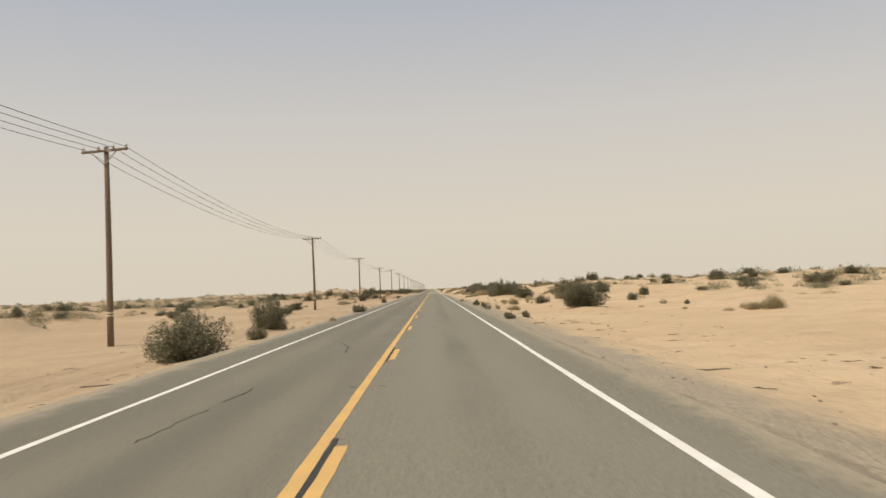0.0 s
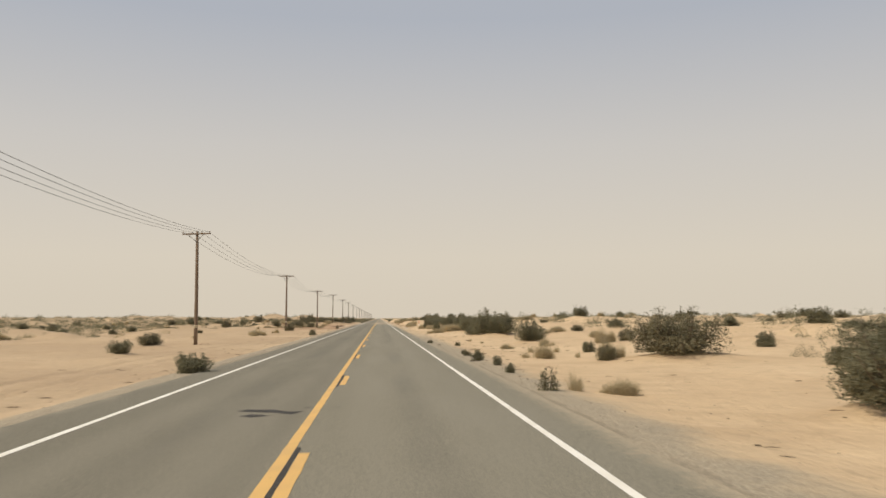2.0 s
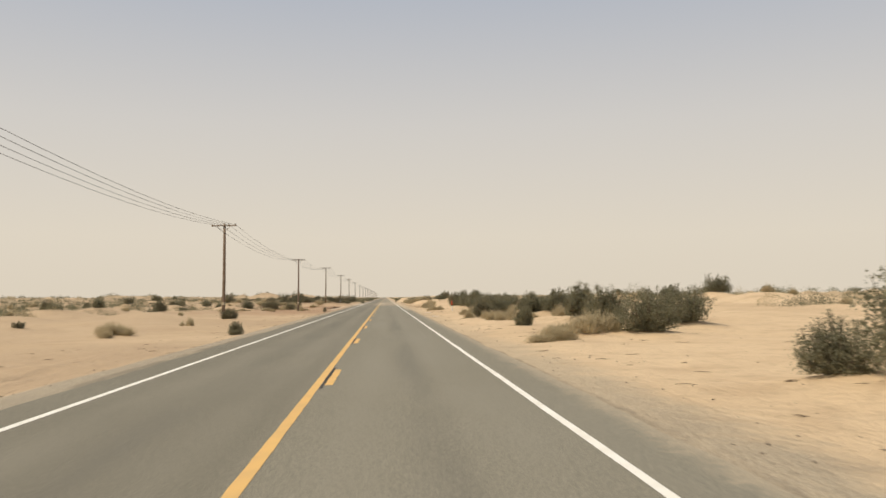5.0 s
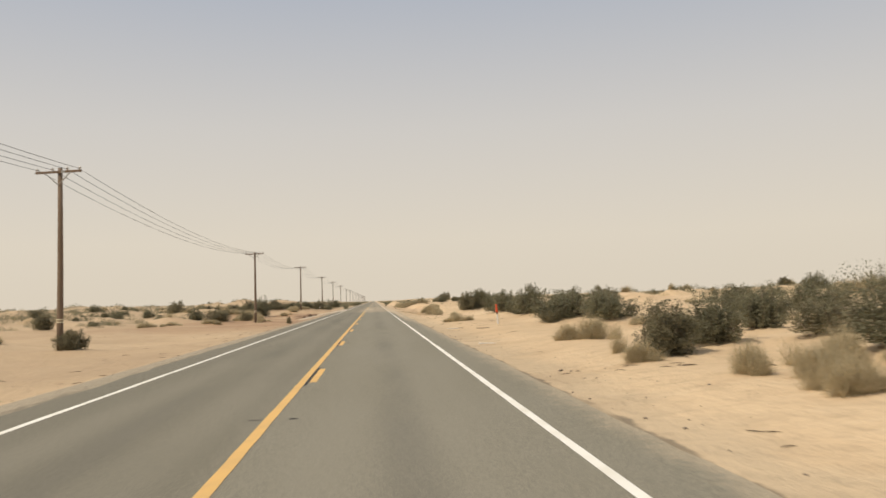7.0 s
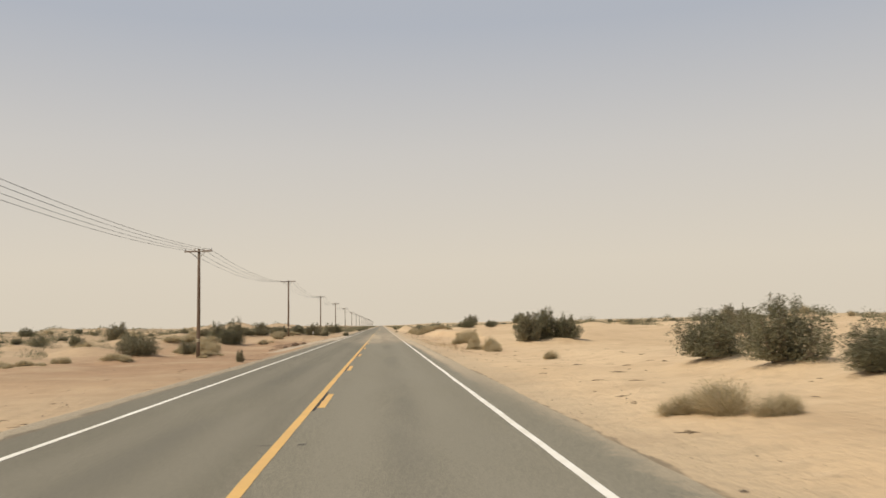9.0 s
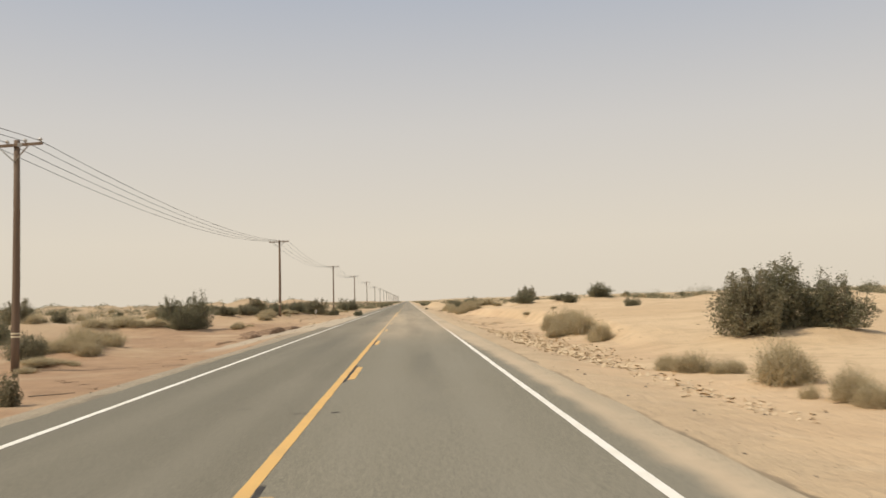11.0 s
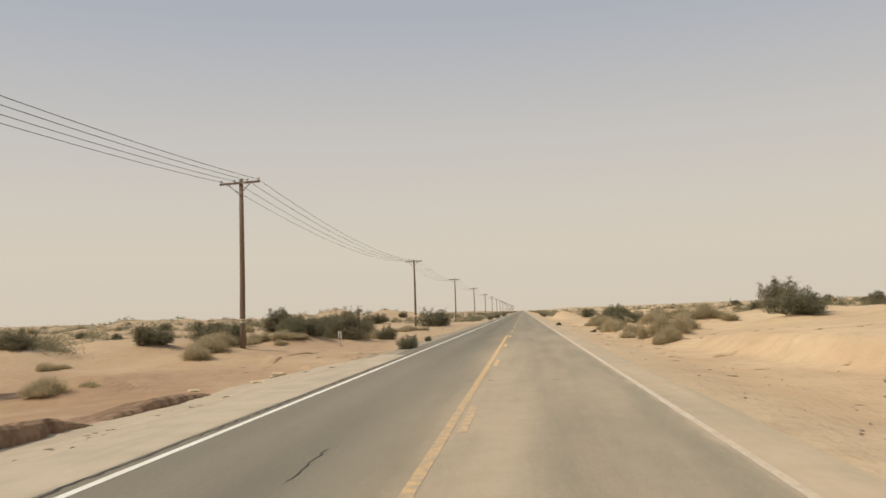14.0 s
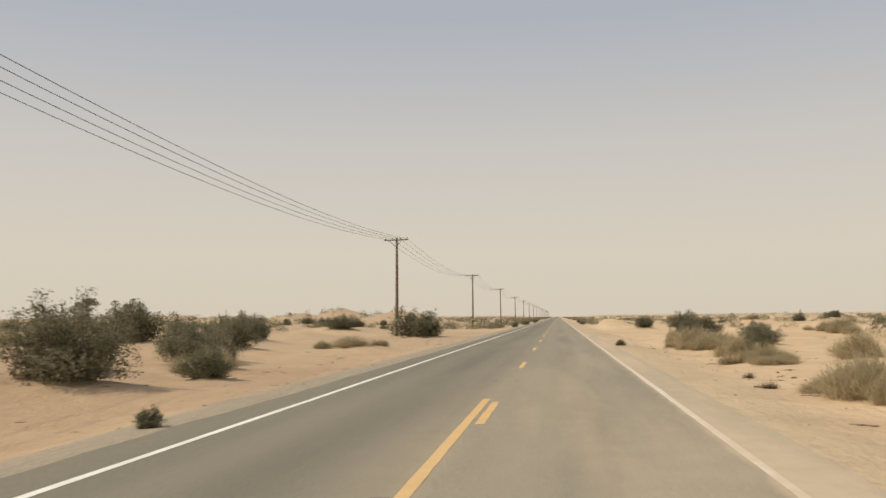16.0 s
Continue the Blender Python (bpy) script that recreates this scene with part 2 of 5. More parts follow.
def make_leaf(name, dark, light, rough=0.65):
    k = Mat(name, rough, where="Object")
    c = k.mix(k.random("island"), dark, light)
    c = k.mix(k.mul(k.step(k.noise(5, 2), 0.4, 0.7), 0.5), c, light)
    c = k.mix(k.mul(k.random(), 0.35), c, dark)
    thin, both = k.n.new("ShaderNodeBsdfTranslucent"), k.n.new("ShaderNodeMixShader")
    k.put(c, thin.inputs[0])
    both.inputs[0].default_value = 0.5
    k.l.new(k.p.outputs[0], both.inputs[1]), k.l.new(thin.outputs[0], both.inputs[2])
    k.l.new(both.outputs[0], k.n["Material Output"].inputs[0])
    return k.done(c)


def make_plain(name, a, b, scale=8.0, rough=0.6, metal=0.0, bump=0.004):
    k = Mat(name, rough, metal, where="Object")
    n = k.noise(scale, 4)
    return k.done(k.mix(k.step(n, 0.3, 0.7), a, b), n, bump, 0.4)


SAND, ASPHALT = make_sand(), make_asphalt()
WHITE = make_paint("white_road_paint", (0.86, 0.83, 0.75), (0.76, 0.72, 0.62), 0.0, 0.62)
DUSTY_WHITE = make_paint("dusty_white_road_paint", (0.86, 0.83, 0.75), (0.76, 0.72, 0.62), 0.5, 0.92)
YELLOW = make_paint("yellow_road_paint", (0.73, 0.455, 0.155), (0.65, 0.41, 0.155), 0.95, 0.8)


def make_fill():
    k = Mat("packed_fill", 0.92)
    return k.done(fill_colours(k), k.noise(5, 5), 0.02, 0.5)


FILL = make_fill()
TAR, WOOD = make_tar(), make_wood()
LEAF = make_leaf("creosote_leaf", (0.184, 0.176, 0.11), (0.30, 0.282, 0.178))
OLIVE = make_leaf("olive_leaf", (0.195, 0.178, 0.108), (0.315, 0.282, 0.18))
STRAW = make_leaf("dry_stalk", (0.40, 0.335, 0.205), (0.66, 0.56, 0.37), 0.85)
BROWN = make_leaf("brown_twig", (0.08, 0.055, 0.034), (0.19, 0.135, 0.08), 0.85)
BARK = make_plain("grey_stem", (0.13, 0.105, 0.075), (0.27, 0.22, 0.16), 12, 0.9)
CLAY = make_plain("cracked_silt", (0.52, 0.395, 0.25), (0.68, 0.54, 0.36), 4, 0.95, 0, 0.02)
# red-brown silt, its colour darkened to deepen the shade on the bank faces
REDCLAY = make_plain("damp_red_silt", (0.17, 0.108, 0.066), (0.31, 0.205, 0.128), 3, 0.95, 0, 0.05)
STONE = make_plain("dark_pebble", (0.10, 0.08, 0.06), (0.24, 0.19, 0.14), 20, 0.9)
WIRE = make_plain("aged_conductor", (0.06, 0.058, 0.055), (0.11, 0.105, 0.10), 6, 0.5, 0.6)
STEEL = make_plain("galvanised_steel", (0.28, 0.27, 0.25), (0.40, 0.39, 0.36), 20, 0.5, 0.7)
GLAZE = make_plain("porcelain", (0.55, 0.53, 0.50), (0.70, 0.68, 0.64), 20, 0.25)
DARK = make_plain("black_rubber", (0.02, 0.02, 0.02), (0.05, 0.047, 0.042), 20, 0.6)
POSTWHITE = make_plain("white_plastic", (0.74, 0.71, 0.64), (0.82, 0.79, 0.73), 9, 0.5)
ORANGE = make_plain("orange_sleeve", (0.62, 0.085, 0.035), (0.72, 0.12, 0.05), 9, 0.5)
BAND = make_plain("faded_tag", (0.66, 0.58, 0.38), (0.76, 0.7, 0.52), 9, 0.5)


# ---- helpers for meshes ----
def raw(name, verts, faces, material, smooth=False):
    me = bpy.data.meshes.new(name)
    me.from_pydata(verts, [], faces)
    me.materials.append(material)
    if smooth:
        me.polygons.foreach_set("use_smooth", [True] * len(me.polygons))
    me.update()
    return me


def part(name, data, parent, label="", place=None):
    ob = new(name, data)
    ob.parent = parent
    if place is not None:
        ob.matrix_basis = place
    return tagged(ob, label) if label else ob


def solid(name, bm, material, smooth=False):
    me = bpy.data.meshes.new(name)
    bm.to_mesh(me)
    bm.free()
    me.materials.append(material)
    if smooth:
        me.polygons.foreach_set("use_smooth", [True] * len(me.polygons))
    return me


def tube(path, radii, sides=6, cap=True):
    """Vertices and faces of a tube along the points of a path."""
    vs, fs = [], []
    for i, (p, r) in enumerate(zip(path, radii)):
        d = (Vector(path[min(i + 1, len(path) - 1)]) - Vector(path[max(i - 1, 0)])).normalized()
        a = d.orthogonal().normalized()
        b = d.cross(a)
        vs += [tuple(Vector(p) + r * (math.cos(2 * math.pi * j / sides) * a + math.sin(2 * math.pi * j / sides) * b)) for j in range(sides)]
    for i in range(len(path) - 1):
        fs += [(i * sides + j, i * sides + (j + 1) % sides, (i + 1) * sides + (j + 1) % sides, (i + 1) * sides + j) for j in range(sides)]
    if cap:
        fs += [tuple(range(sides))[::-1], tuple(range((len(path) - 1) * sides, len(path) * sides))]
    return vs, fs


def box(size, place=None, bevel=0.0):
    bm = bmesh.new()
    bmesh.ops.create_cube(bm, size=1)
    bmesh.ops.scale(bm, verts=bm.verts, vec=size)
    if bevel:
        bmesh.ops.bevel(bm, geom=bm.edges[:], offset=bevel, segments=1, affect="EDGES")
    if place is not None:
        bmesh.ops.transform(bm, verts=bm.verts, matrix=place)
    return bm


def joined(pieces):
    vs, fs = [], []
    for v, f in pieces:
        fs += [tuple(i + len(vs) for i in q) for q in f]
        vs += v
    return vs, fs


# ---- what grows where: kind, across, along, width, height ----
PLAN = []


def plan(kind, x, y, wide, high):
    PLAN.append((kind, x, y, wide, high))


plan("creosote", -9.0, 30.9, 3.21, 2.11)
plan("creosote", 3.9, 42.7, 0.83, 0.27)
plan("burrobush", 17.8, 44.1, 1.81, 0.86)
plan("creosote", -9.4, 45.0, 1.30, 0.79)
plan("creosote", 4.0, 45.5, 0.62, 0.34)
plan("burrobush", 15.8, 45.1, 0.79, 0.25)
plan("creosote", 5.0, 45.7, 0.57, 0.42)
plan("burrobush", 17.2, 46.7, 0.69, 0.4)
plan("burrobush", -6.1, 51.1, 0.59, 0.30)
plan("creosote", -6.2, 52.0, 0.59, 0.22)
plan("creosote", 5.4, 50.2, 0.61, 0.36)
plan("burrobush", -9.6, 52.7, 0.93, 0.60)
plan("creosote", -10.3, 53.0, 2.80, 2.20)
plan("burrobush", 14.5, 48.5, 0.52, 0.26)
plan("burrobush", -9.5, 57.1, 0.43, 0.31)
plan("creosote", 10.2, 57.3, 3.87, 1.86)
plan("creosote", 17.8, 59.2, 0.51, 0.38)
plan("burrobush", 14.6, 59.4, 0.65, 0.2)
plan("creosote", 9.9, 58.4, 2.3, 1.96)
plan("wispy", 4.0, 62.5, 0.69, 0.59)
plan("burrobush", 16.7, 61.2, 0.69, 0.53)
plan("burrobush", 4.7, 62.9, 0.56, 0.69)
plan("creosote", 4.1, 69.1, 0.43, 0.41)
plan("creosote", -6.2, 70.4, 1.42, 0.81)
plan("creosote", 4.3, 73.7, 0.51, 0.46)
plan("creosote", 17.3, 73.1, 1.2, 0.82)
plan("burrobush", -19.2, 76.7, 0.47, 0.32)
plan("creosote", 4.0, 77.2, 0.76, 0.54)
plan("creosote", 13.3, 78.8, 4.61, 2.11)
plan("creosote", 4.0, 81.5, 0.47, 0.29)
plan("creosote", 10.0, 79.4, 1.22, 0.77)
plan("creosote", 4.0, 83.1, 0.43, 0.3)
plan("burrobush", 10.3, 80.2, 1.12, 1.07)
plan("burrobush", 9.8, 83.6, 0.47, 0.45)
plan("burrobush", 7.8, 82.9, 1.36, 0.8)
plan("creosote", -26.5, 86.4, 1.63, 0.80)
plan("creosote", 11.3, 87.8, 1.11, 0.73)
plan("creosote", 22.7, 90.6, 1.49, 1.04)
plan("burrobush", 5.3, 89.1, 0.5, 0.24)
plan("burrobush", 10.1, 90.6, 0.61, 0.55)
plan("burrobush", 8.4, 89.8, 0.72, 0.54)
plan("creosote", 5.0, 97.3, 0.5, 0.3)
plan("burrobush", 8.1, 96.0, 0.92, 0.48)
plan("creosote", -17.3, 99.9, 1.71, 1.08)
plan("creosote", 3.4, 100.9, 0.53, 0.31)
plan("creosote", 46.8, 102.0, 4.49, 1.33)
plan("burrobush", 11.3, 100.1, 1.01, 0.65)
plan("burrobush", 16.5, 104.3, 1.18, 1.36)
plan("creosote", 21.1, 105.3, 2.56, 1.54)
plan("creosote", 18.7, 105.6, 1.59, 1.04)
plan("creosote", -17.7, 109.0, 3.08, 1.08)
plan("burrobush", 7.8, 107.1, 0.43, 0.26)
plan("creosote", 22.8, 112.4, 1.77, 1.41)
plan("creosote", 42.6, 114.5, 4.70, 1.03)
plan("creosote", -36.8, 114.9, 2.18, 0.74)
plan("burrobush", 7.4, 111.5, 0.41, 0.3)
plan("burrobush", 18.7, 115.1, 1.59, 0.61)
plan("creosote", 20.0, 127.2, 1.94, 0.71)
plan("burrobush", 18.3, 127.9, 2.02, 0.64)
plan("burrobush", -41.3, 137.1, 1.90, 0.91)
plan("burrobush", -21.2, 140.9, 0.99, 0.38)
plan("creosote", -9.3, 160.2, 1.40, 0.94)
plan("burrobush", -17.2, 161.1, 1.96, 0.94)
plan("burrobush", -16.6, 179.9, 1.05, 0.95)
plan("creosote", -16.3, 196.7, 2.35, 1.27)
plan("burrobush", -22.7, 202.7, 0.86, 0.55)
plan("burrobush", 5.9, 206.4, 1.34, 0.7)
plan("creosote", -28.4, 211.7, 2.65, 1.39)
plan("burrobush", 8.2, 232.0, 0.86, 0.52)
plan("creosote", -36.1, 245.3, 3.11, 2.04)
plan("burrobush", 8.0, 250.3, 1.24, 0.81)
plan("burrobush", -24.0, 252.4, 1.76, 0.50)
plan("burrobush", 8.0, 253.4, 1.78, 1.05)
plan("burrobush", -27.8, 254.9, 2.14, 0.77)
plan("burrobush", 7.6, 257.3, 1.33, 0.72)
plan("creosote", -10.8, 259.7, 0.87, 1.07)
plan("burrobush", -21.9, 264.1, 2.44, 0.70)
plan("creosote", 13.3, 268.0, 3.5, 2.9)
plan("creosote", 15.2, 268.7, 4.0, 3.1)
plan("creosote", 17.0, 268.3, 3.3, 2.3)
plan("burrobush", -27.3, 268.3, 1.40, 0.73)
plan("creosote", -22.3, 273.2, 4.30, 2.03)
plan("burrobush", -16.6, 275.2, 2.37, 0.42)
plan("burrobush", 9.2, 275.2, 1.41, 1.15)
plan("creosote", -19.2, 279.4, 2.52, 1.52)
plan("burrobush", 9.3, 280.2, 2.15, 1.37)
plan("burrobush", 9.9, 285.1, 1.3, 1.34)
plan("burrobush", -19.1, 286.3, 3.42, 1.53)
plan("burrobush", 9.9, 287.3, 1.6, 1.62)
plan("burrobush", 9.5, 289.3, 1.5, 1.66)
plan("creosote", -31.2, 301.8, 3.77, 2.44)
plan("burrobush", 13.2, 310.3, 0.96, 0.23)
plan("burrobush", 11.0, 311.4, 0.87, 0.40)
plan("creosote", -44.0, 319.3, 2.97, 1.90)
plan("creosote", -39.6, 323.9, 4.51, 2.84)
plan("creosote", -52.6, 327.6, 3.55, 1.83)
plan("creosote", -26.4, 332.0, 4.2, 4.1)
plan("creosote", -23.4, 333.0, 4.0, 4.4)
plan("creosote", -24.6, 330.4, 4.2, 3.4)
plan("burrobush", -18.8, 332.7, 2.31, 0.86)
plan("burrobush", -32.8, 334.9, 5.98, 1.43)
plan("burrobush", 7.2, 345.0, 1.68, 1.12)
plan("creosote", -6.2, 345.0, 1.4, 0.92)
plan("burrobush", -27.6, 347.4, 1.50, 0.72)
plan("burrobush", 7.9, 350.4, 2.33, 1.48)
plan("burrobush", -19.1, 350.7, 1.89, 0.90)
plan("burrobush", 6.6, 353.8, 2.21, 0.94)
plan("burrobush", -35.1, 355.7, 3.56, 1.70)
plan("creosote", 18.2, 363.5, 3.50, 2.30)
plan("creosote", -6.5, 356.8, 0.68, 0.42)
plan("burrobush", 11.1, 360.4, 3.33, 0.74)
plan("burrobush", -18.7, 360.6, 1.13, 0.86)
plan("creosote", -27.5, 361.3, 1.57, 1.65)
plan("burrobush", 6.3, 362.3, 1.40, 0.85)
plan("creosote", -16.3, 363.0, 3.29, 1.68)
plan("creosote", -24.0, 363.3, 4.25, 1.65)
plan("tumbleweed", 5.1, 364.5, 0.68, 0.27)
plan("creosote", -13.4, 366.0, 3.93, 2.65)
plan("tumbleweed", 5.5, 368.4, 0.63, 0.24)
plan("burrobush", -13.3, 375.6, 2.31, 0.98)
plan("burrobush", 8.4, 376.8, 1.40, 0.59)
plan("creosote", 8.8, 382.3, 2.11, 1.60)
plan("creosote", -18.1, 383.5, 3.44, 2.05)
plan("burrobush", 8.7, 391.2, 3.65, 1.00)
plan("creosote", 3.7, 393.0, 0.80, 0.38)
plan("creosote", -20.3, 394.9, 3.80, 2.37)
plan("creosote", -28.5, 397.7, 5.03, 3.33)
plan("creosote", 13.4, 401.3, 3.10, 1.37)
plan("creosote", -27.5, 416.8, 3.98, 2.34)
plan("creosote", -12.7, 420.9, 5.82, 2.71)
plan("creosote", 14.5, 428.3, 3.41, 2.02)
plan("burrobush", 28.4, 432.2, 3.61, 1.73)
plan("creosote", -23.5, 434.8, 4.19, 1.71)
plan("creosote", 17.4, 465.0, 5.82, 2.54)
plan("creosote", 12.8, 472.1, 4.69, 1.89)
plan("creosote", -17.2, 372.0, 4.20, 2.10)
plan("creosote", -15.6, 379.5, 4.00, 1.80)
plan("creosote", -21.5, 378.5, 4.20, 2.20)
plan("creosote", -11.6, 370.8, 2.00, 1.30)
plan("creosote", -31.0, 467.0, 3.00, 1.40)
plan("creosote", -37.0, 474.0, 3.20, 1.40)
plan("creosote", -24.5, 446.0, 2.60, 1.20)
plan("burrobush", -28.5, 462.0, 2.20, 1.00)
plan("burrobush", 9.6, 361.0, 2.30, 1.00)
plan("burrobush", 9.9, 368.5, 2.20, 0.95)
plan("burrobush", 10.8, 375.5, 2.20, 1.10)
plan("burrobush", 8.3, 383.5, 1.80, 0.95)
plan("burrobush", 7.7, 390.5, 1.60, 0.85)
plan("burrobush", 9.6, 352.5, 2.10, 1.00)
plan("burrobush", 11.8, 357.5, 2.50, 1.05)
plan("burrobush", 7.9, 398.0, 1.60, 0.80)
plan("burrobush", 8.6, 407.0, 1.80, 0.90)
plan("creosote", 11.5, 395.0, 2.60, 1.50)
plan("creosote", 9.4, 410.0, 2.20, 1.30)
plan("creosote", 11.8, 422.0, 3.00, 1.60)
plan("creosote", 13.2, 176.0, 2.56, 1.18)
plan("creosote", 16.2, 178.1, 2.96, 1.19)
plan("creosote", 18.4, 189.7, 3.17, 1.38)
plan("creosote", 14.0, 200.0, 2.95, 1.38)
plan("creosote", 14.3, 209.5, 3.34, 1.47)
plan("creosote", 10.6, 146.5, 3.15, 1.87)
plan("creosote", 13.3, 143.9, 3.34, 1.86)
plan("creosote", 9.6, 190.0, 3.57, 1.54)
plan("creosote", 12.5, 192.2, 2.05, 1.22)
plan("creosote", 10.1, 183.7, 3.11, 1.36)
plan("burrobush", 10.4, 195.8, 1.53, 0.86)
plan("burrobush", 7.2, 175.9, 1.4, 0.9)
plan("creosote", 17.7, 301.0, 1.50, 0.80)
plan("creosote", 25.8, 347.6, 4.20, 2.10)
plan("creosote", 11.5, 106.6, 3.26, 1.76)
plan("creosote", 9.9, 120.8, 3.74, 2.46)
plan("creosote", 11.3, 120.1, 3.56, 1.95)
plan("creosote", 8.9, 122.6, 2.02, 1.25)
plan("burrobush", 8.3, 139.4, 2.37, 0.94)
plan("burrobush", 6.3, 137.5, 1.58, 0.66)
plan("creosote", 10.3, 139.0, 2.9, 1.9)
plan("creosote", 10.4, 151.2, 2.44, 1.98)
plan("creosote", 10.0, 163.7, 2.4, 1.6)
plan("creosote", 11.5, 162.7, 2.4, 1.62)
plan("burrobush", 6.9, 160.0, 1.04, 0.76)
plan("burrobush", 7.0, 157.1, 1.1, 0.66)
plan("burrobush", 8.3, 159.4, 1.2, 0.62)
plan("burrobush", 6.2, 169.2, 0.6, 0.76)
plan("burrobush", 10.9, 177.7, 1.27, 0.62)
plan("burrobush", 10.8, 179.9, 1.41, 0.49)
plan("creosote", 13.6, 181.3, 1.22, 0.67)
plan("burrobush", 7.8, 155.5, 0.85, 0.74)
plan("burrobush", 8.6, 157.4, 1.0, 0.5)
plan("burrobush", 7.4, 151.6, 0.8, 0.79)
plan("creosote", 7.2, 149.7, 1.29, 1.27)
plan("creosote", 13.2, 162.8, 1.71, 1.59)
plan("burrobush", 11.1, 160.0, 1.25, 0.88)
plan("burrobush", 12.3, 160.6, 1.3, 0.85)
plan("burrobush", 11.6, 158.0, 1.2, 0.7)
plan("creosote", 10.4, 218.1, 2.83, 1.64)
plan("creosote", 10.4, 213.4, 2.6, 1.85)
plan("creosote", 10.2, 206.4, 1.7, 1.5)
plan("creosote", 10.4, 209.4, 2.1, 1.1)
plan("creosote", 10.4, 203.1, 2.5, 2.15)
plan("creosote", 33.9, 270.6, 5.18, 2.88)
plan("burrobush", 11.4, 200.2, 1.54, 1.03)
plan("burrobush", 11.0, 200.9, 0.8, 0.53)
plan("creosote", 8.8, 189.2, 1.27, 0.75)
plan("burrobush", 6.0, 63.2, 1.03, 0.52)
plan("creosote", 7.0, 168.0, 2.3, 1.45)
plan("creosote", 8.6, 169.2, 2.2, 1.4)
plan("creosote", 10.8, 167.8, 1.7, 0.95)
plan("creosote", 10.9, 171.5, 1.7, 1.2)
plan("burrobush", 6.1, 166.9, 0.95, 0.62)
plan("burrobush", 6.7, 163.0, 0.9, 0.77)
plan("burrobush", 8.5, 163.3, 1.25, 0.92)
plan("burrobush", 7.5, 162.0, 1.0, 0.76)
plan("burrobush", 9.3, 161.6, 1.3, 0.6)
plan("burrobush", -19.8, 288.8, 3.99, 1.7)
plan("burrobush", -28.7, 324.0, 5.62, 1.36)
plan("burrobush", -18.2, 350.2, 1.87, 1.04)
plan("creosote", -17.8, 351.6, 1.75, 1.58)
plan("creosote", -23.1, 365.6, 2.18, 1.22)
plan("burrobush", -19.8, 360.9, 1.75, 0.72)
plan("creosote", -23.6, 385.0, 2.81, 1.7)
plan("burrobush", -15.6, 381.2, 1.7, 1.5)
plan("creosote", -24.5, 409.6, 3.66, 2.07)
plan("burrobush", -13.2, 398.1, 3.53, 0.8)
plan("burrobush", 6.3, 361.4, 1.9, 1.08)
plan("burrobush", 8.3, 395.2, 3.33, 1.24)
plan("burrobush", 8.0, 377.6, 2.17, 0.79)
plan("burrobush", -17.5, 360.7, 2.2, 0.74)
plan("creosote", -24.6, 355.9, 2.5, 1.23)
plan("burrobush", -18.4, 348.5, 2.88, 1.01)
plan("creosote", -25.6, 355.5, 1.69, 1.59)
plan("creosote", 16.8, 321.5, 2.35, 1.14)
plan("creosote", 16.3, 353.1, 4.46, 1.63)
plan("creosote", 20.4, 347.5, 3.48, 0.85)
for far_y, far_x in ((505, -8.0), (540, -7.4), (575, -8.4), (610, -7.2), (660, -8.0), (560, 6.2), (640, 7.0)):
    plan("creosote", far_x, far_y, 2.2, 1.2)


# dry brush grows in uneven groups
cluster = random.Random(21)
for kind, x, y, wide, high in list(PLAN):
    if kind == "burrobush" and wide > 1.0:
        for _ in range(cluster.choice((1, 2, 2))):
            turn, share = cluster.uniform(0, 6.283), cluster.uniform(.45, .8)
            plan(kind, round(x + math.cos(turn) * wide * .55, 2), round(y + math.sin(turn) * wide * .75, 2), round(wide * share, 2), round(high * cluster.uniform(.5, .85), 2))


# ---- the ground ----
def ease(a, b, v):
    s = np.clip((v - a) / (b - a), 0, 1)
    return s * s * (3 - 2 * s)

def lie(x, y):
    """The ground's height, without its fine relief."""
    left = np.interp(y, [0, 180, 240, 280, 300, 325, 345, 365, 450, 600], [-.6, -.65, -.8, -1, -1.15, -1.05, -.7, -.45, -.4, -.5])
    right = np.interp(y, [0, 50, 110, 135, 150, 200, 225, 245, 270, 330, 420, 600], [-.35, -.28, -.22, 0, .2, .2, .02, -.25, -.5, -.28, -.36, -.5])
    fill = ease(275, 292, y) * ease(346, 337, y)
    rim = -.03 - .04 * ease(120, 150, y) + .05 * ease(248, 275, y) * ease(0, 1, x)
    z = rim + (left - rim) * ease(-6.2, -9.5 - 2.8 * fill, x) + (right - rim) * ease(3.9, 6.8, x)
    bank = ease(262, 284, y) * ease(352, 330, y)
    foot = np.interp(y, [262, 280, 312, 323, 334, 350], [8.6, 9.6, 10.2, 9.3, 7.4, 6.8])
    z = z + 1.12 * bank * (.7 * ease(foot, foot + 1.5, x) + .3 * (1 - np.exp(-np.maximum(x - foot, 0) / 4)))
    z = z + .3 * ease(138, 155, y) * ease(252, 238, y) * ease(8.2, 11.5, x) + .12 * ease(66, 80, y) * ease(150, 130, y) * ease(9, 14, x)
    clear = ease(4.2, 7.5, x) + ease(-6.5, -10, x)
    for mx, my, r, h in ((-69, 612, 11, 4.6), (-86, 622, 9, 2.6), (-50, 600, 8, 3.4), (-40, 606, 9, 2.2), (-160, 670, 24, 3.0), (-17, 351, 4, .28), (-24, 444, 8, .8), (-18.2, 364, 3.4, .8), (-19.5, 353, 5, .45), (-18.6, 338, 3.2, .5), (9.5, 360, 6, .4), (8.4, 478, 3.4, 1.7), (-30, 372, 10, .7), (19, 366, 9, 1.1), (27, 350, 12, 1.2), (-24, 332, 9, -.3)):
        z = z + clear * h * np.exp(-((x - mx) ** 2 + ((y - my) / 1.3) ** 2) / (r * r))
    return z


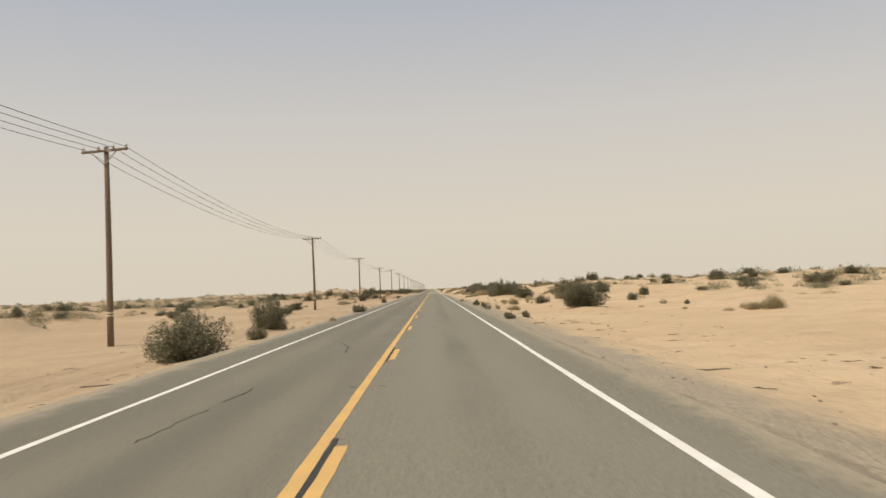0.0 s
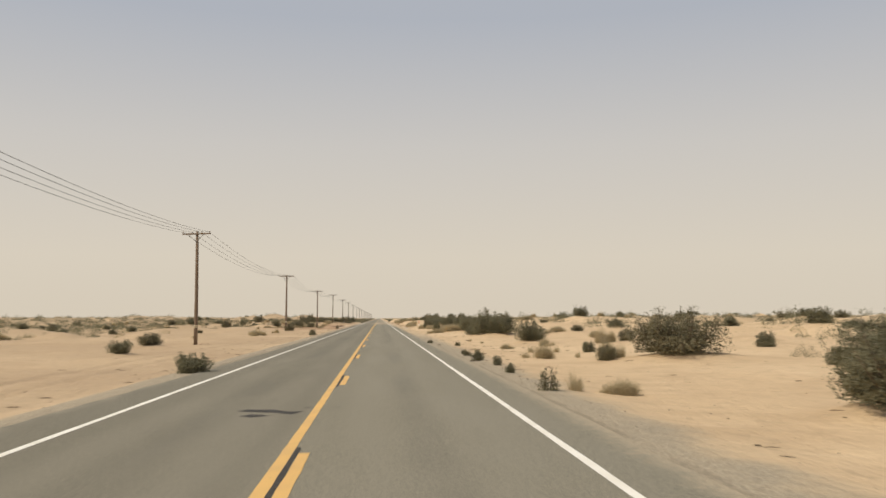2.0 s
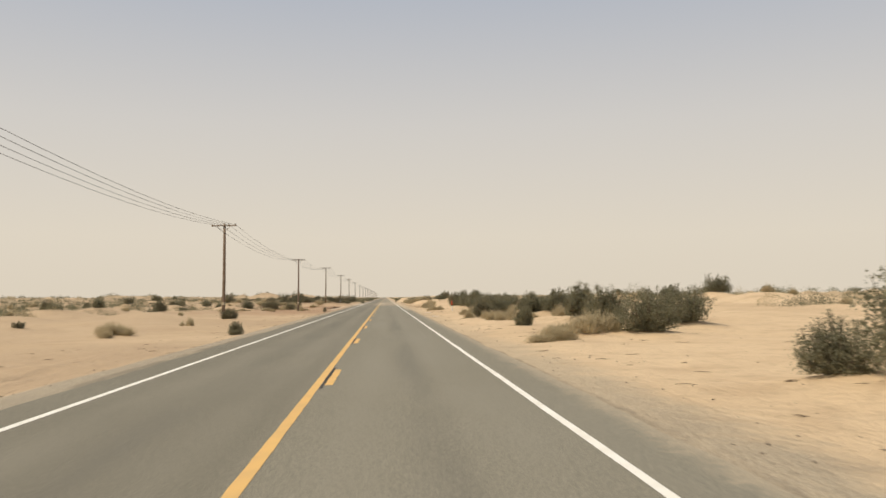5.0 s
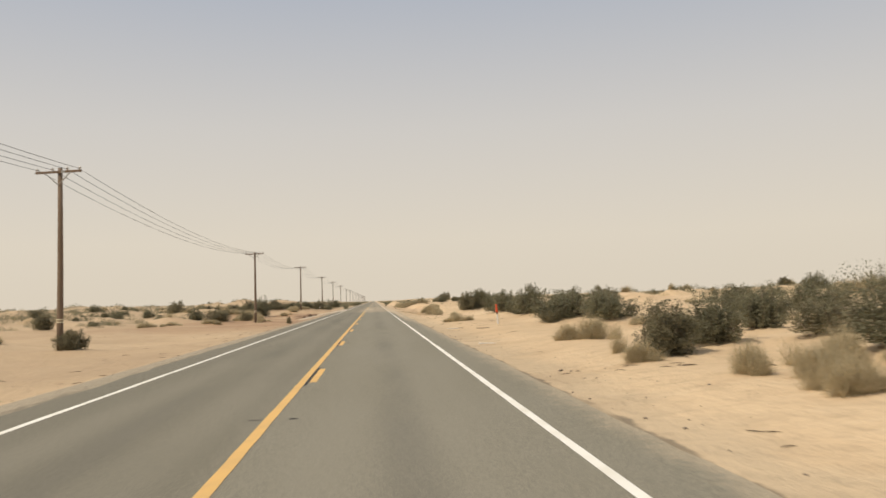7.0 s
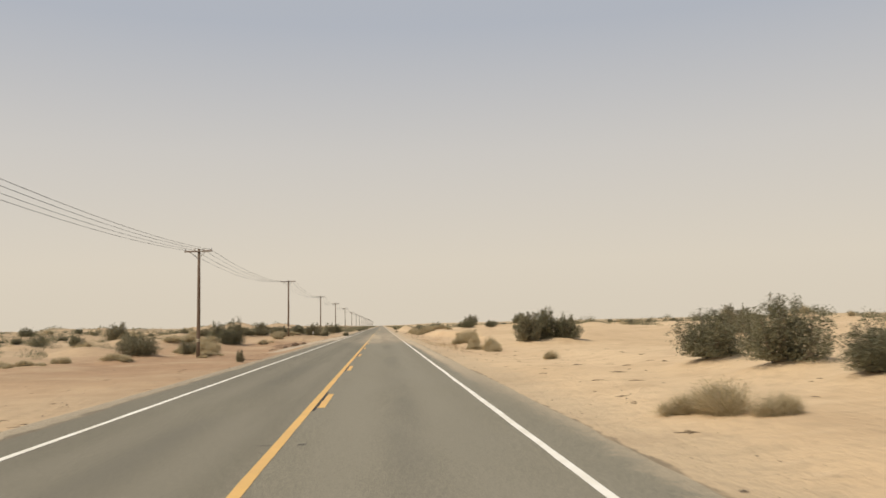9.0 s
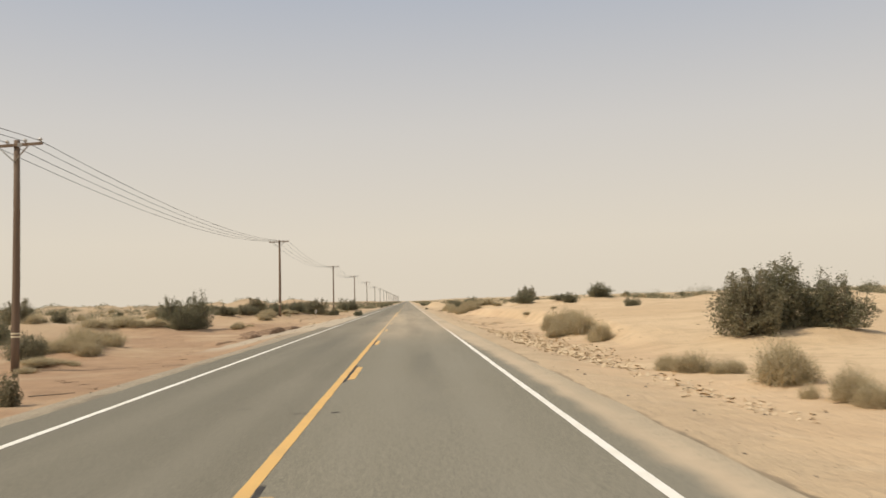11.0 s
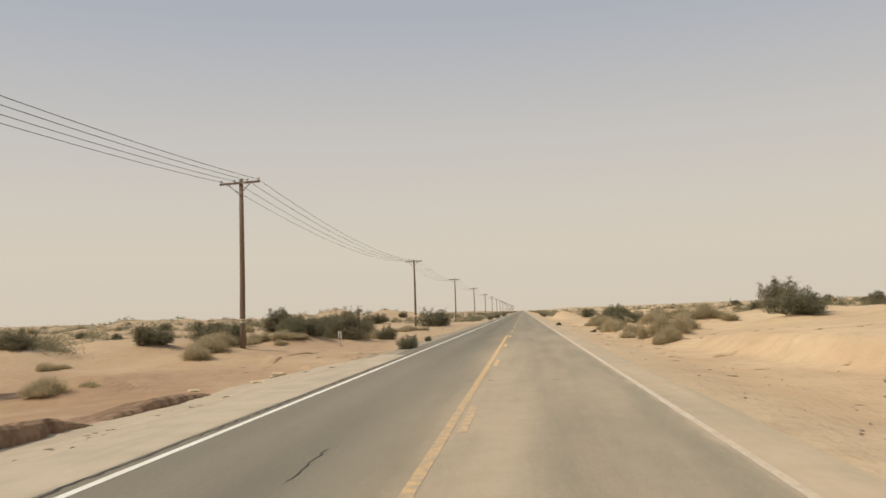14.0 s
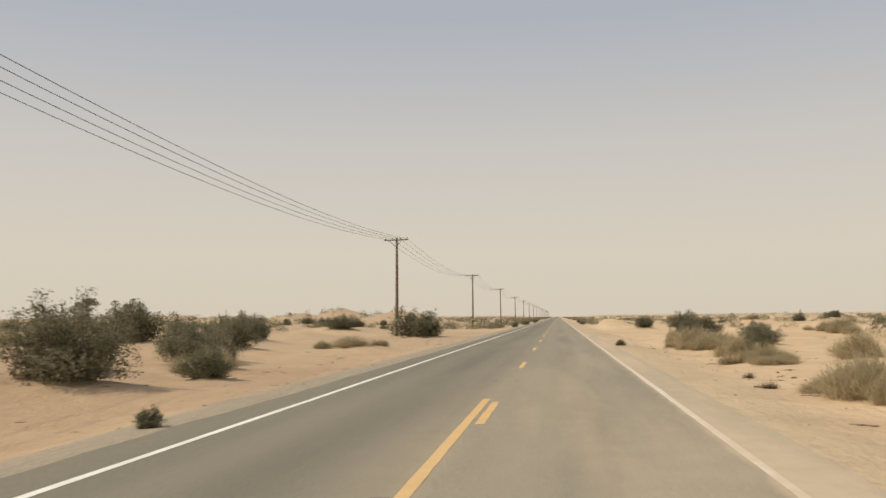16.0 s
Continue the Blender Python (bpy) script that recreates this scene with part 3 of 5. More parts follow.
def lumps(x, y, size, seed):
    """Smooth random relief between 0 and 1, with lumps of that size."""
    u, v = x / size, y / size
    i, j = np.floor(u).astype(int), np.floor(v).astype(int)
    s, t = u - i, v - j
    s, t = s * s * (3 - 2 * s), t * t * (3 - 2 * t)

    def corner(a, b):
        h = np.sin(a * 127.1 + b * 311.7 + seed * 74.7) * 43758.5453
        return h - np.floor(h)

    return (corner(i, j) * (1 - s) + corner(i + 1, j) * s) * (1 - t) + (corner(i, j + 1) * (1 - s) + corner(i + 1, j + 1) * s) * t


HUMMOCK = 15.0


def scatter_hash(a, b, seed):
    h = np.sin(a * 127.1 + b * 311.7 + seed * 74.7) * 43758.5453
    return h - np.floor(h)


def hummock_of(a, b):
    """Centre, radius and height of the sand hummock that belongs to a square of the plain."""
    cx = (a + .5 + .7 * (scatter_hash(a, b, 31) - .5)) * HUMMOCK
    cy = (b + .5 + .7 * (scatter_hash(a, b, 32) - .5)) * HUMMOCK
    return cx, cy, 2.6 + 4.2 * scatter_hash(a, b, 33), .25 + 1.25 * scatter_hash(a, b, 34) ** 1.6


AROUND = np.array([(p, q) for p in (-1, 0, 1) for q in (-1, 0, 1)])


def hummocks(x, y, off):
    """Low domes of sand caught by brush, away from the road."""
    if np.max(off) < 11:
        return 0.0
    i, j = np.floor(x / HUMMOCK)[..., None] + AROUND[:, 0], np.floor(y / HUMMOCK)[..., None] + AROUND[:, 1]
    cx, cy, r, h = hummock_of(i, j)
    d = ((x[..., None] - cx) ** 2 + (y[..., None] - cy) ** 2) / (r * r)
    bare = 1 - ease(248, 262, y) * ease(352, 340, y) * ease(4, 8, x) * ease(42, 30, x)
    return np.max(h * np.exp(-d), axis=-1) * ease(11, 27, off) * (1 + .8 * ease(50, 130, off)) * bare


def height(x, y):
    x, y = np.asarray(x, float), np.asarray(y, float)
    off = np.maximum(np.maximum(-6.2 - x, x - 3.9), 0)
    z = lie(x, y) + hummocks(x, y, off)
    z = z + ease(0.3, 3, off) * (0.10 * (lumps(x, y, 2.3, 1) - .5) + 0.05 * (lumps(x, y, 0.9, 2) - .5))
    z = z + ease(3, 14, off) * (0.34 * (lumps(x, y, 7, 3) - .5) + 0.12 * (lumps(x, y, 3.1, 9) - .5))
    z = z + ease(20, 70, off) * 1.3 * (lumps(x, y, 26, 4) - .45) * (1 - .8 * ease(250, 275, y) * ease(380, 345, y) * ease(0, 5, x)) + ease(60, 260, off) * 3.2 * (lumps(x, y, 85, 5) - .45)
    z = z + 5.0 * ease(250, 1500, np.hypot(off, np.maximum(y - 900, 0) * .4 * ease(20, 300, off)))
    # wheel ruts beside the poles
    rut = ease(150, 120, y) * ease(-30, -5, y)
    for centre in (-11.2, -12.9):
        wander = centre + 0.8 * np.sin(y / 19.0)
        z = z - 0.09 * rut * np.exp(-((x - wander) / 0.28) ** 2) + 0.04 * rut * np.exp(-((np.abs(x - wander) - 0.5) / 0.22) ** 2)
    return z


MOUNDS = [(x, y, w) for kind, x, y, w, h in PLAN if w > 1.6 and abs(x + 1.2) > 8.5]


MX, MY, MW = (np.array(c) for c in zip(*MOUNDS))


def ground_at(x, y):
    """The height at one place, with the sand caught at the foot of the larger bushes."""
    dx, dy = x - MX, y - MY
    near = (np.abs(dx) < 2 * MW) & (np.abs(dy) < 2 * MW)
    extra = np.where(near, 0.085 * MW * np.exp(-(((dx - .1 * MW) / (.55 * MW)) ** 2 + (dy / (.5 * MW)) ** 2)), 0)
    return float(height(x, y) + extra.sum())


def spread(a, b, step, far, grow):
    """Even steps from a to b, then ever longer ones out to -far and far."""
    mid = list(np.arange(a, b, step))
    out, s, p = [], step, b
    while p < far[1]:
        out.append(p)
        s *= grow
        p += s
    low, s, p = [], step, a
    while p > far[0]:
        s *= grow
        p -= s
        low.append(p)
    return np.array(low[::-1] + mid + out + [far[1]])


def make_ground():
    xs = spread(-22, 20, 0.28, (-3200, 3200), 1.04)
    ys = spread(-14, 440, 0.75, (-900, 4850), 1.03)
    gx, gy = np.meshgrid(xs, ys)
    z = height(gx, gy)
    for mx, my, w in MOUNDS:
        i0, i1 = np.searchsorted(ys, (my - 2 * w, my + 2 * w))
        j0, j1 = np.searchsorted(xs, (mx - 2 * w, mx + 2 * w))
        sx, sy = gx[i0:i1, j0:j1], gy[i0:i1, j0:j1]
        z[i0:i1, j0:j1] += 0.085 * w * np.exp(-(((sx - mx - .1 * w) / (.55 * w)) ** 2 + ((sy - my) / (.5 * w)) ** 2))
    n, m = len(ys), len(xs)
    k = np.arange(n * m).reshape(n, m)
    quads = np.stack([k[:-1, :-1], k[:-1, 1:], k[1:, 1:], k[1:, :-1]], -1).reshape(-1, 4)
    me = raw("ground", np.stack([gx, gy, z], -1).reshape(-1, 3).tolist(), quads.tolist(), SAND, True)
    tagged(new("ground", me), "tan desert sand with low dunes and gravel shoulders", "ground", kind="structure")


make_ground()


def ribbon(name, x0, x1, y0, y1, z, material, step=1.0, ragged=(0.0, 0.0), thick=0.0, seed=0, narrow=0.0, inward=0.0):
    """A long flat band along the road, with uneven edges if wanted."""
    ys = np.append(np.arange(y0, min(y1, 520), step), np.geomspace(min(y1, 520) + 0.01, y1, 40)) if y1 > 520 else np.append(np.arange(y0, y1, step), y1)
    big, small = (2.2, 0.8) if seed < 5 else (0.5, 0.26)
    a = x0 + ragged[0] * (lumps(ys * 0 + 3.3, ys, big, 11 + seed) + lumps(ys * 0 + 3.3, ys, small, 17 + seed) * .5 - .75)
    b = x1 + ragged[1] * (lumps(ys * 0 + 7.7, ys, big, 12 + seed) + lumps(ys * 0 + 7.7, ys, small, 18 + seed) * .5 - .75)
    a, b = a + inward * ease(45, 85, ys), b - narrow * ease(276, 294, ys)
    vs, fs = [], []
    for y, p, q in zip(ys, a, b):
        vs += [(p, y, z), (q, y, z)]
    n = len(ys)
    fs += [(2 * i, 2 * i + 1, 2 * i + 3, 2 * i + 2) for i in range(n - 1)]
    if thick:
        low = len(vs)
        vs += [(x, y, z - thick) for x, y, z in vs]
        fs += [(2 * i + 2, low + 2 * i + 2, low + 2 * i, 2 * i) for i in range(n - 1)]
        fs += [(2 * i + 1, low + 2 * i + 1, low + 2 * i + 3, 2 * i + 3) for i in range(n - 1)]
        fs += [(0, low, low + 1, 1), (2 * n - 2, 2 * n - 1, low + 2 * n - 1, low + 2 * n - 2)]
    return raw(name, vs, fs, material)


# ---- the road and its paint ----
LEFT_LINE, RIGHT_LINE, SOLID, DASH, CYCLE = -4.90, 2.40, -1.283, -1.058, 14.63
road = tagged(new("road", ribbon("road", -6.2, 3.45, -60, 4800, 0.0, ASPHALT, 0.4, (0.14, 0.11), 0.35, 0, 0.2, 0.42)), "two-lane grey asphalt road with worn wheel paths", "road", kind="structure")
PAINT = 0.15
tagged(new("edge_line", ribbon("edge_line", LEFT_LINE - 0.065, LEFT_LINE + 0.065, -60, 4700, 0.004, WHITE, 0.7, (0.02, 0.02), 0, 3)), "solid white road edge line", "road marking", kind="structure")
tagged(new("edge_line", ribbon("edge_line", RIGHT_LINE - 0.062, RIGHT_LINE + 0.062, -60, 4700, 0.004, DUSTY_WHITE, 0.7, (0.02, 0.02), 0, 4)), "solid white road edge line, dusted with sand", "road marking", kind="structure")
tagged(new("centre_line", ribbon("centre_line", SOLID - PAINT / 2, SOLID + PAINT / 2, -60, 361.0, 0.004, YELLOW, 0.13, (0.013, 0.013), 0, 5)), "solid yellow centre line with chipped edges", "road marking", kind="structure")
dash_mesh = ribbon("centre_dash", -PAINT / 2, PAINT / 2, -3.5, 0, 0.0, YELLOW, 0.3, (0.02, 0.02), 0, 6)
gap_mesh = ribbon("sealer_strip", -0.035, 0.035, -4.1, 0.5, 0.0, TAR, 0.3, (0.03, 0.03), 0, 7)
scar_meshes = [raw("sealer_scar", [(-w, -d, 0), (-w * .3, -d * 1.3, 0), (w, -d * .6, 0), (w * .9, d, 0), (0, d * .7, 0), (-w * 1.1, d * .9, 0)], [(0, 1, 2, 3, 4, 5)], TAR) for w, d in ((0.085, 0.04), (0.06, 0.06), (0.1, 0.03))]
for i in range(-3, 70):
    far_end = 9.26 + CYCLE * i
    part("centre_dash", dash_mesh, road, "yellow centre dash", pose(DASH, far_end, 0.004))
    if far_end < 480:
        if far_end < 275:
            part("sealer_strip", gap_mesh, road, "black sealer between the yellow lines", pose((SOLID + DASH) / 2, far_end, 0.003))
        for side in (-1.475, -0.935):
            if (i * 7 + int(side * 10)) % 5:
                part("sealer_scar", scar_meshes[(i + int(side < -1)) % 3], road, "black scar beside the centre line", pose(side, 14.9 + CYCLE * i, 0.0035))


def crack(points, wide, seed):
    """A wandering sealed crack between points on the road."""
    rnd = random.Random(seed)
    line = []
    for (ax, ay), (bx, by) in zip(points[:-1], points[1:]):
        n = max(3, int(math.hypot(bx - ax, by - ay) / 0.22))
        line += [(ax + (bx - ax) * s / n + rnd.uniform(-.04, .04), ay + (by - ay) * s / n + rnd.uniform(-.04, .04), wide * rnd.uniform(.35, 1.0)) for s in range(n)]
    vs, fs = [], []
    for i, (x, y, w) in enumerate(line):
        p, q = line[max(i - 1, 0)], line[min(i + 1, len(line) - 1)]
        d = Vector((q[0] - p[0], q[1] - p[1], 0)).normalized()
        vs += [(x - d.y * w, y + d.x * w, 0.0032), (x + d.y * w, y - d.x * w, 0.0032)]
    fs = [(2 * i, 2 * i + 1, 2 * i + 3, 2 * i + 2) for i in range(len(line) - 1)]
    part("crack", raw("crack", vs, fs, TAR), road, "dark crack or edge strip on the asphalt")


crack([(-3.4, 13.6), (-3.3, 15.6)], .03, 1)
crack([(-3.6, 10.0), (-3.45, 13.0)], .015, 2)
crack([(-3.1, 28.0), (-2.65, 26.0), (-2.5, 23.2)], .03, 3)
crack([(-2.65, 58.4), (-2.0, 58.1), (-1.45, 57.7)], .3, 4)
crack([(-2.5, 57.5), (-2.0, 57.2)], .2, 5)
crack([(-2.4, 94.6), (-2.0, 94.9)], .035, 6)
crack([(1.38, 47.4), (1.5, 47.3)], .07, 7)
crack([(1.6, 47.3), (1.74, 47.25)], .08, 8)
crack([(-2.7, 309.6), (-2.75, 312.0)], .018, 9)
crack([(0.5, 321.8), (0.85, 321.8)], .03, 10)
crack([(0.7, 304.9), (1.0, 304.7)], .04, 11)
crack([(1.05, 303.2), (1.2, 303.1)], .06, 12)
crack([(-4.2, 333.6), (-3.3, 336.4)], .011, 13)
for i in range(12):
    rnd = random.Random(100 + i)
    cx, cy = rnd.choice((rnd.uniform(-4.4, -1.8), rnd.uniform(-.6, 2.0))), rnd.uniform(12, 440)
    crack([(cx, cy), (cx + rnd.uniform(.2, .5), cy + rnd.uniform(-.08, .08))], rnd.uniform(.008, .016), 200 + i)

# thin dark strips along the apron's inner edge, drawn with the crack builder
for y0, y1, wide, seed in ((299, 316, .035, 62), (316, 331, .04, 63), (331, 342, .028, 64)):
    crack([(-5.12, y0), (-5.15, (y0 + y1) / 2), (-5.12, y1)], wide, seed)


def apron():
    """A pale packed strip outside the left edge line, beside the washed-out bank."""
    ys = np.arange(291, 338.2, 0.5)
    a = -6.45 + 0.2 * (lumps(ys * 0, ys, 2.5, 61) - .5)
    b = -5.22 - 1.0 * ease(296, 291, ys) - 1.2 * ease(337, 338.2, ys) + 0.05 * (lumps(ys * 0, ys, 1.5, 62) - .5)
    vs, fs = [], []
    top = .012 - .16 * ease(296, 291, ys)
    for y, p, q, s in zip(ys, a, b, top):
        vs += [(p - 1.3, y, -.5), (p - .1, y, s - .01), (q - .06, y, s), (q, y, s - .01)]
    for i in range(len(ys) - 1):
        fs += [(4 * i + j, 4 * i + j + 1, 4 * i + j + 5, 4 * i + j + 4) for j in range(3)]
    tagged(new("apron", raw("apron", vs, fs, FILL)), "pale packed strip of fill beside the asphalt", "shoulder", kind="structure")


apron()


# ---- power line ----
def make_pole():
    """A wooden pole with one crossarm, its foot at the origin, ten metres to the arm."""
    thing = new("utility_pole")
    path = [(0, 0, -0.5), (0, 0, 1.5), (0.02, 0, 4), (0.01, 0.01, 7), (0, 0, 10.22)]
    part("pole", raw("pole", *tube(path, [.17, .165, .152, .136, .115], 14), WOOD, True), thing)
    arm = part("crossarm", solid("crossarm", box((2.62, 0.095, 0.125), pose(0, -0.15, 9.98), 0.012), WOOD), thing, "long wooden crossarm")
    part("bolt", raw("bolt", *tube([(0, -.24, 9.98), (0, .16, 9.98)], [.018, .018], 6), STEEL), thing)
    for side in (-1, 1):
        part("brace", raw("brace", *tube([(side * .72, -.205, 9.93), (side * .4, -.2, 9.62), (0, -.16, 9.25)], [.032, .032, .032], 5), STEEL), thing, "flat steel crossarm brace")
    for x in (-1.22, -.36, .5, 1.22):
        part("insulator", raw("insulator", *tube([(x, -.15, 10.04), (x, -.15, 10.12), (x, -.15, 10.125), (x, -.15, 10.17), (x, -.15, 10.2), (x, -.15, 10.24)], [.025, .025, .085, .098, .06, .05], 10), GLAZE, True), arm, "white porcelain pin insulator")
        part("pin", raw("pin", *tube([(x, -.15, 9.9), (x, -.15, 10.06)], [.014, .014], 6), STEEL), arm, "steel insulator pin")
    part("plate", solid("plate", box((0.22, .02, .16), pose(0.3, -.205, 9.97), .004), STEEL), arm, "pale metal plate")
    for z in (1.52, 1.66):
        part("tag", raw("tag", *tube([(0, 0, z), (0, 0, z + .07)], [.172, .171], 14, False), BAND), thing, "faded cream band round the pole")
    return tagged(thing, "brown weathered wooden power pole with one crossarm", "utility pole", "power poles along the road")


POLE_Y = [-32.5, 44.55, 121.53, 196.81, 273.55, 350.26, 432.69, 518.84, 605.48, 693.41]
POLE_TOP = [9.6, 9.6, 9.48, 9.24, 8.95, 10.02, 9.96, 10.25, 10.16, 9.6]
for i in range(14):
    POLE_Y.append(POLE_Y[-1] + 86)
    POLE_TOP.append(9.8)
first, arms = make_pole(), []
for i, (y, top) in enumerate(zip(POLE_Y, POLE_TOP)):
    x = -16.95 - 0.5 * ease(433, 520, y)
    foot = ground_at(x, y)
    tall = (top - .02 - foot) / 10.0
    place = pose(x, y, foot, random.uniform(-.4, .4), random.uniform(-.5, .5), -16 + random.uniform(-2, 2)) @ Matrix.Diagonal((1.04, 1, tall, 1))
    if i == 0:
        first.matrix_basis = place
        top_of = first
    else:
        top_of = copy_thing(first, place)
    arms.append(place)
for x in (-1.22, -.36, .5, 1.22):
    tie = [m @ Vector((x, -.15, 10.235)) for m in arms]
    pts, radii = [], []
    for a, b in zip(tie[:-1], tie[1:]):
        n = 22
        for s in range(n):
            f = s / n
            p = a.lerp(b, f)
            p.z -= 4 * 1.15 * f * (1 - f) * ((b - a).length / 77) ** 2
            pts.append(tuple(p))
            radii.append(0.014)
    tagged(new("power_wire", raw("power_wire", *tube(pts, radii, 5), WIRE, True)), "thin dark sagging power wire between wooden poles", "wire", "power wires")


# ---- desert plants ----
def leaflets(spots, size, rnd):
    """One small pointed leaf at each place (x, y, z, scale)."""
    vs, fs = [], []
    for cx, cy, cz, k in spots:
        u = Vector((rnd.gauss(0, 1), rnd.gauss(0, 1), rnd.gauss(0, 1))).normalized()
        v = u.orthogonal()
        v.rotate(Matrix.Rotation(rnd.uniform(0, 6.28), 3, u))
        s = size * k * rnd.uniform(.65, 1.35)
        p = Vector((cx, cy, max(cz, .015)))
        n = len(vs)
        vs += [tuple(p - u * s), tuple(p + u * s * .5 - v * s * .62), tuple(p + u * s * .5 + v * s * .62)]
        fs.append((n, n + 1, n + 2))
    return vs, fs


def creosote_meshes(seed, stems, leaves, size, leaf, lacy=0.2, tall=1.0):
    """One unit wide and one high: a thicket of leaning leafy plumes, dense below, with loose sprays on top."""
    rnd = random.Random(seed)
    wood, spots, plumes = [], [], []
    squash = rnd.uniform(.7, 1)
    shift = Vector((seed * 3.1, seed, 0))
    for i in range(rnd.randint(10, 14)):
        turn, edge = 2.4 * i + rnd.uniform(-.5, .5), math.sqrt((i + .5) / 13)
        top = tall * (rnd.uniform(.62, .88) if edge < .6 else rnd.uniform(.34, .72))
        plumes.append((math.cos(turn) * edge * .36, math.sin(turn) * edge * .36 * squash, top, rnd.uniform(.12, .2)))
    fit = .5 / max(abs(p[0]) * 1.12 + p[3] for p in plumes)
    plumes = [(cx * fit, cy * fit, top, r * fit) for cx, cy, top, r in plumes]
    total = sum(r * top for _, _, top, r in plumes)
    for cx, cy, top, r in plumes:
        share = r * top / total

        def inside(f, reach):
            turn = rnd.uniform(0, 6.283)
            wide = r * (.88 + .2 * math.sin(3.1 * f)) * math.sqrt(max(.02, 1 - (max(0, f - .45) / .56) ** 2)) * reach
            lean = .78 + .36 * f
            return Vector((cx * lean + math.cos(turn) * wide, cy * lean + math.sin(turn) * wide, f * top))

        for _ in range(int(leaves * share)):
            f = rnd.random() ** .85
            p = inside(f, rnd.random() ** .52 * (1.3 if rnd.random() < .1 else 1))
            p += .1 * noise.noise_vector(p * 4.5 + shift)
            if noise.noise(p * 9 + shift) < -.36 + lacy * f:
                continue
            spots.append((p.x, p.y, p.z, 1.0))
        for _ in range(int(leaves * .22 * share)):
            p = inside(rnd.uniform(.04, .78), rnd.random() ** .5 * .8)
            spots.append((p.x, p.y, p.z, 1.8))
        crown = Vector((cx * 1.05, cy * 1.05, top * .93))
        for _ in range(max(2, round(stems / len(plumes)))):
            foot = Vector((cx * .25 + rnd.uniform(-.04, .04), cy * .25 + rnd.uniform(-.04, .04), -.05))
            tip = crown + Vector((rnd.gauss(0, .4) * r, rnd.gauss(0, .4) * r, (rnd.uniform(.06, .24) if rnd.random() < .2 else rnd.uniform(-.16, .1)) * top))
            mid = foot.lerp(tip, .5) + Vector((cx * .2, cy * .2, -.04))
            wood.append(tube([tuple(foot), tuple(mid), tuple(tip)], [.008, .005, .002], 4, False))
            for _ in range(max(8, leaves // 420)):
                f = rnd.random() ** .45
                p = mid.lerp(tip, .35 + .67 * f)
                spots.append((p.x + rnd.gauss(0, .016), p.y + rnd.gauss(0, .016), p.z + rnd.gauss(0, .02), 1.0))
    # single shoots standing clear of the rest, each with a loose head of leaves
    for cx, cy, top, r in rnd.sample(plumes, 5):
        foot, mid = Vector((cx * .3, cy * .3, -.05)), Vector((cx, cy, top * .7))
        tip = mid + Vector((rnd.gauss(0, .05), rnd.gauss(0, .05), rnd.uniform(.22, .42) * tall))
        tip.z = min(tip.z, 1.08 * tall)
        wood.append(tube([tuple(foot), tuple(mid), tuple(tip)], [.008, .005, .002], 4, False))
        for _ in range(max(14, leaves // 110)):
            p = mid.lerp(tip, rnd.uniform(.45, 1.04))
            spots.append((p.x + rnd.gauss(0, .028), p.y + rnd.gauss(0, .028), p.z + rnd.gauss(0, .02), 1.0))
    return raw("branchwork", *joined(wood), BARK), raw("foliage", *leaflets(spots, size, rnd), leaf)


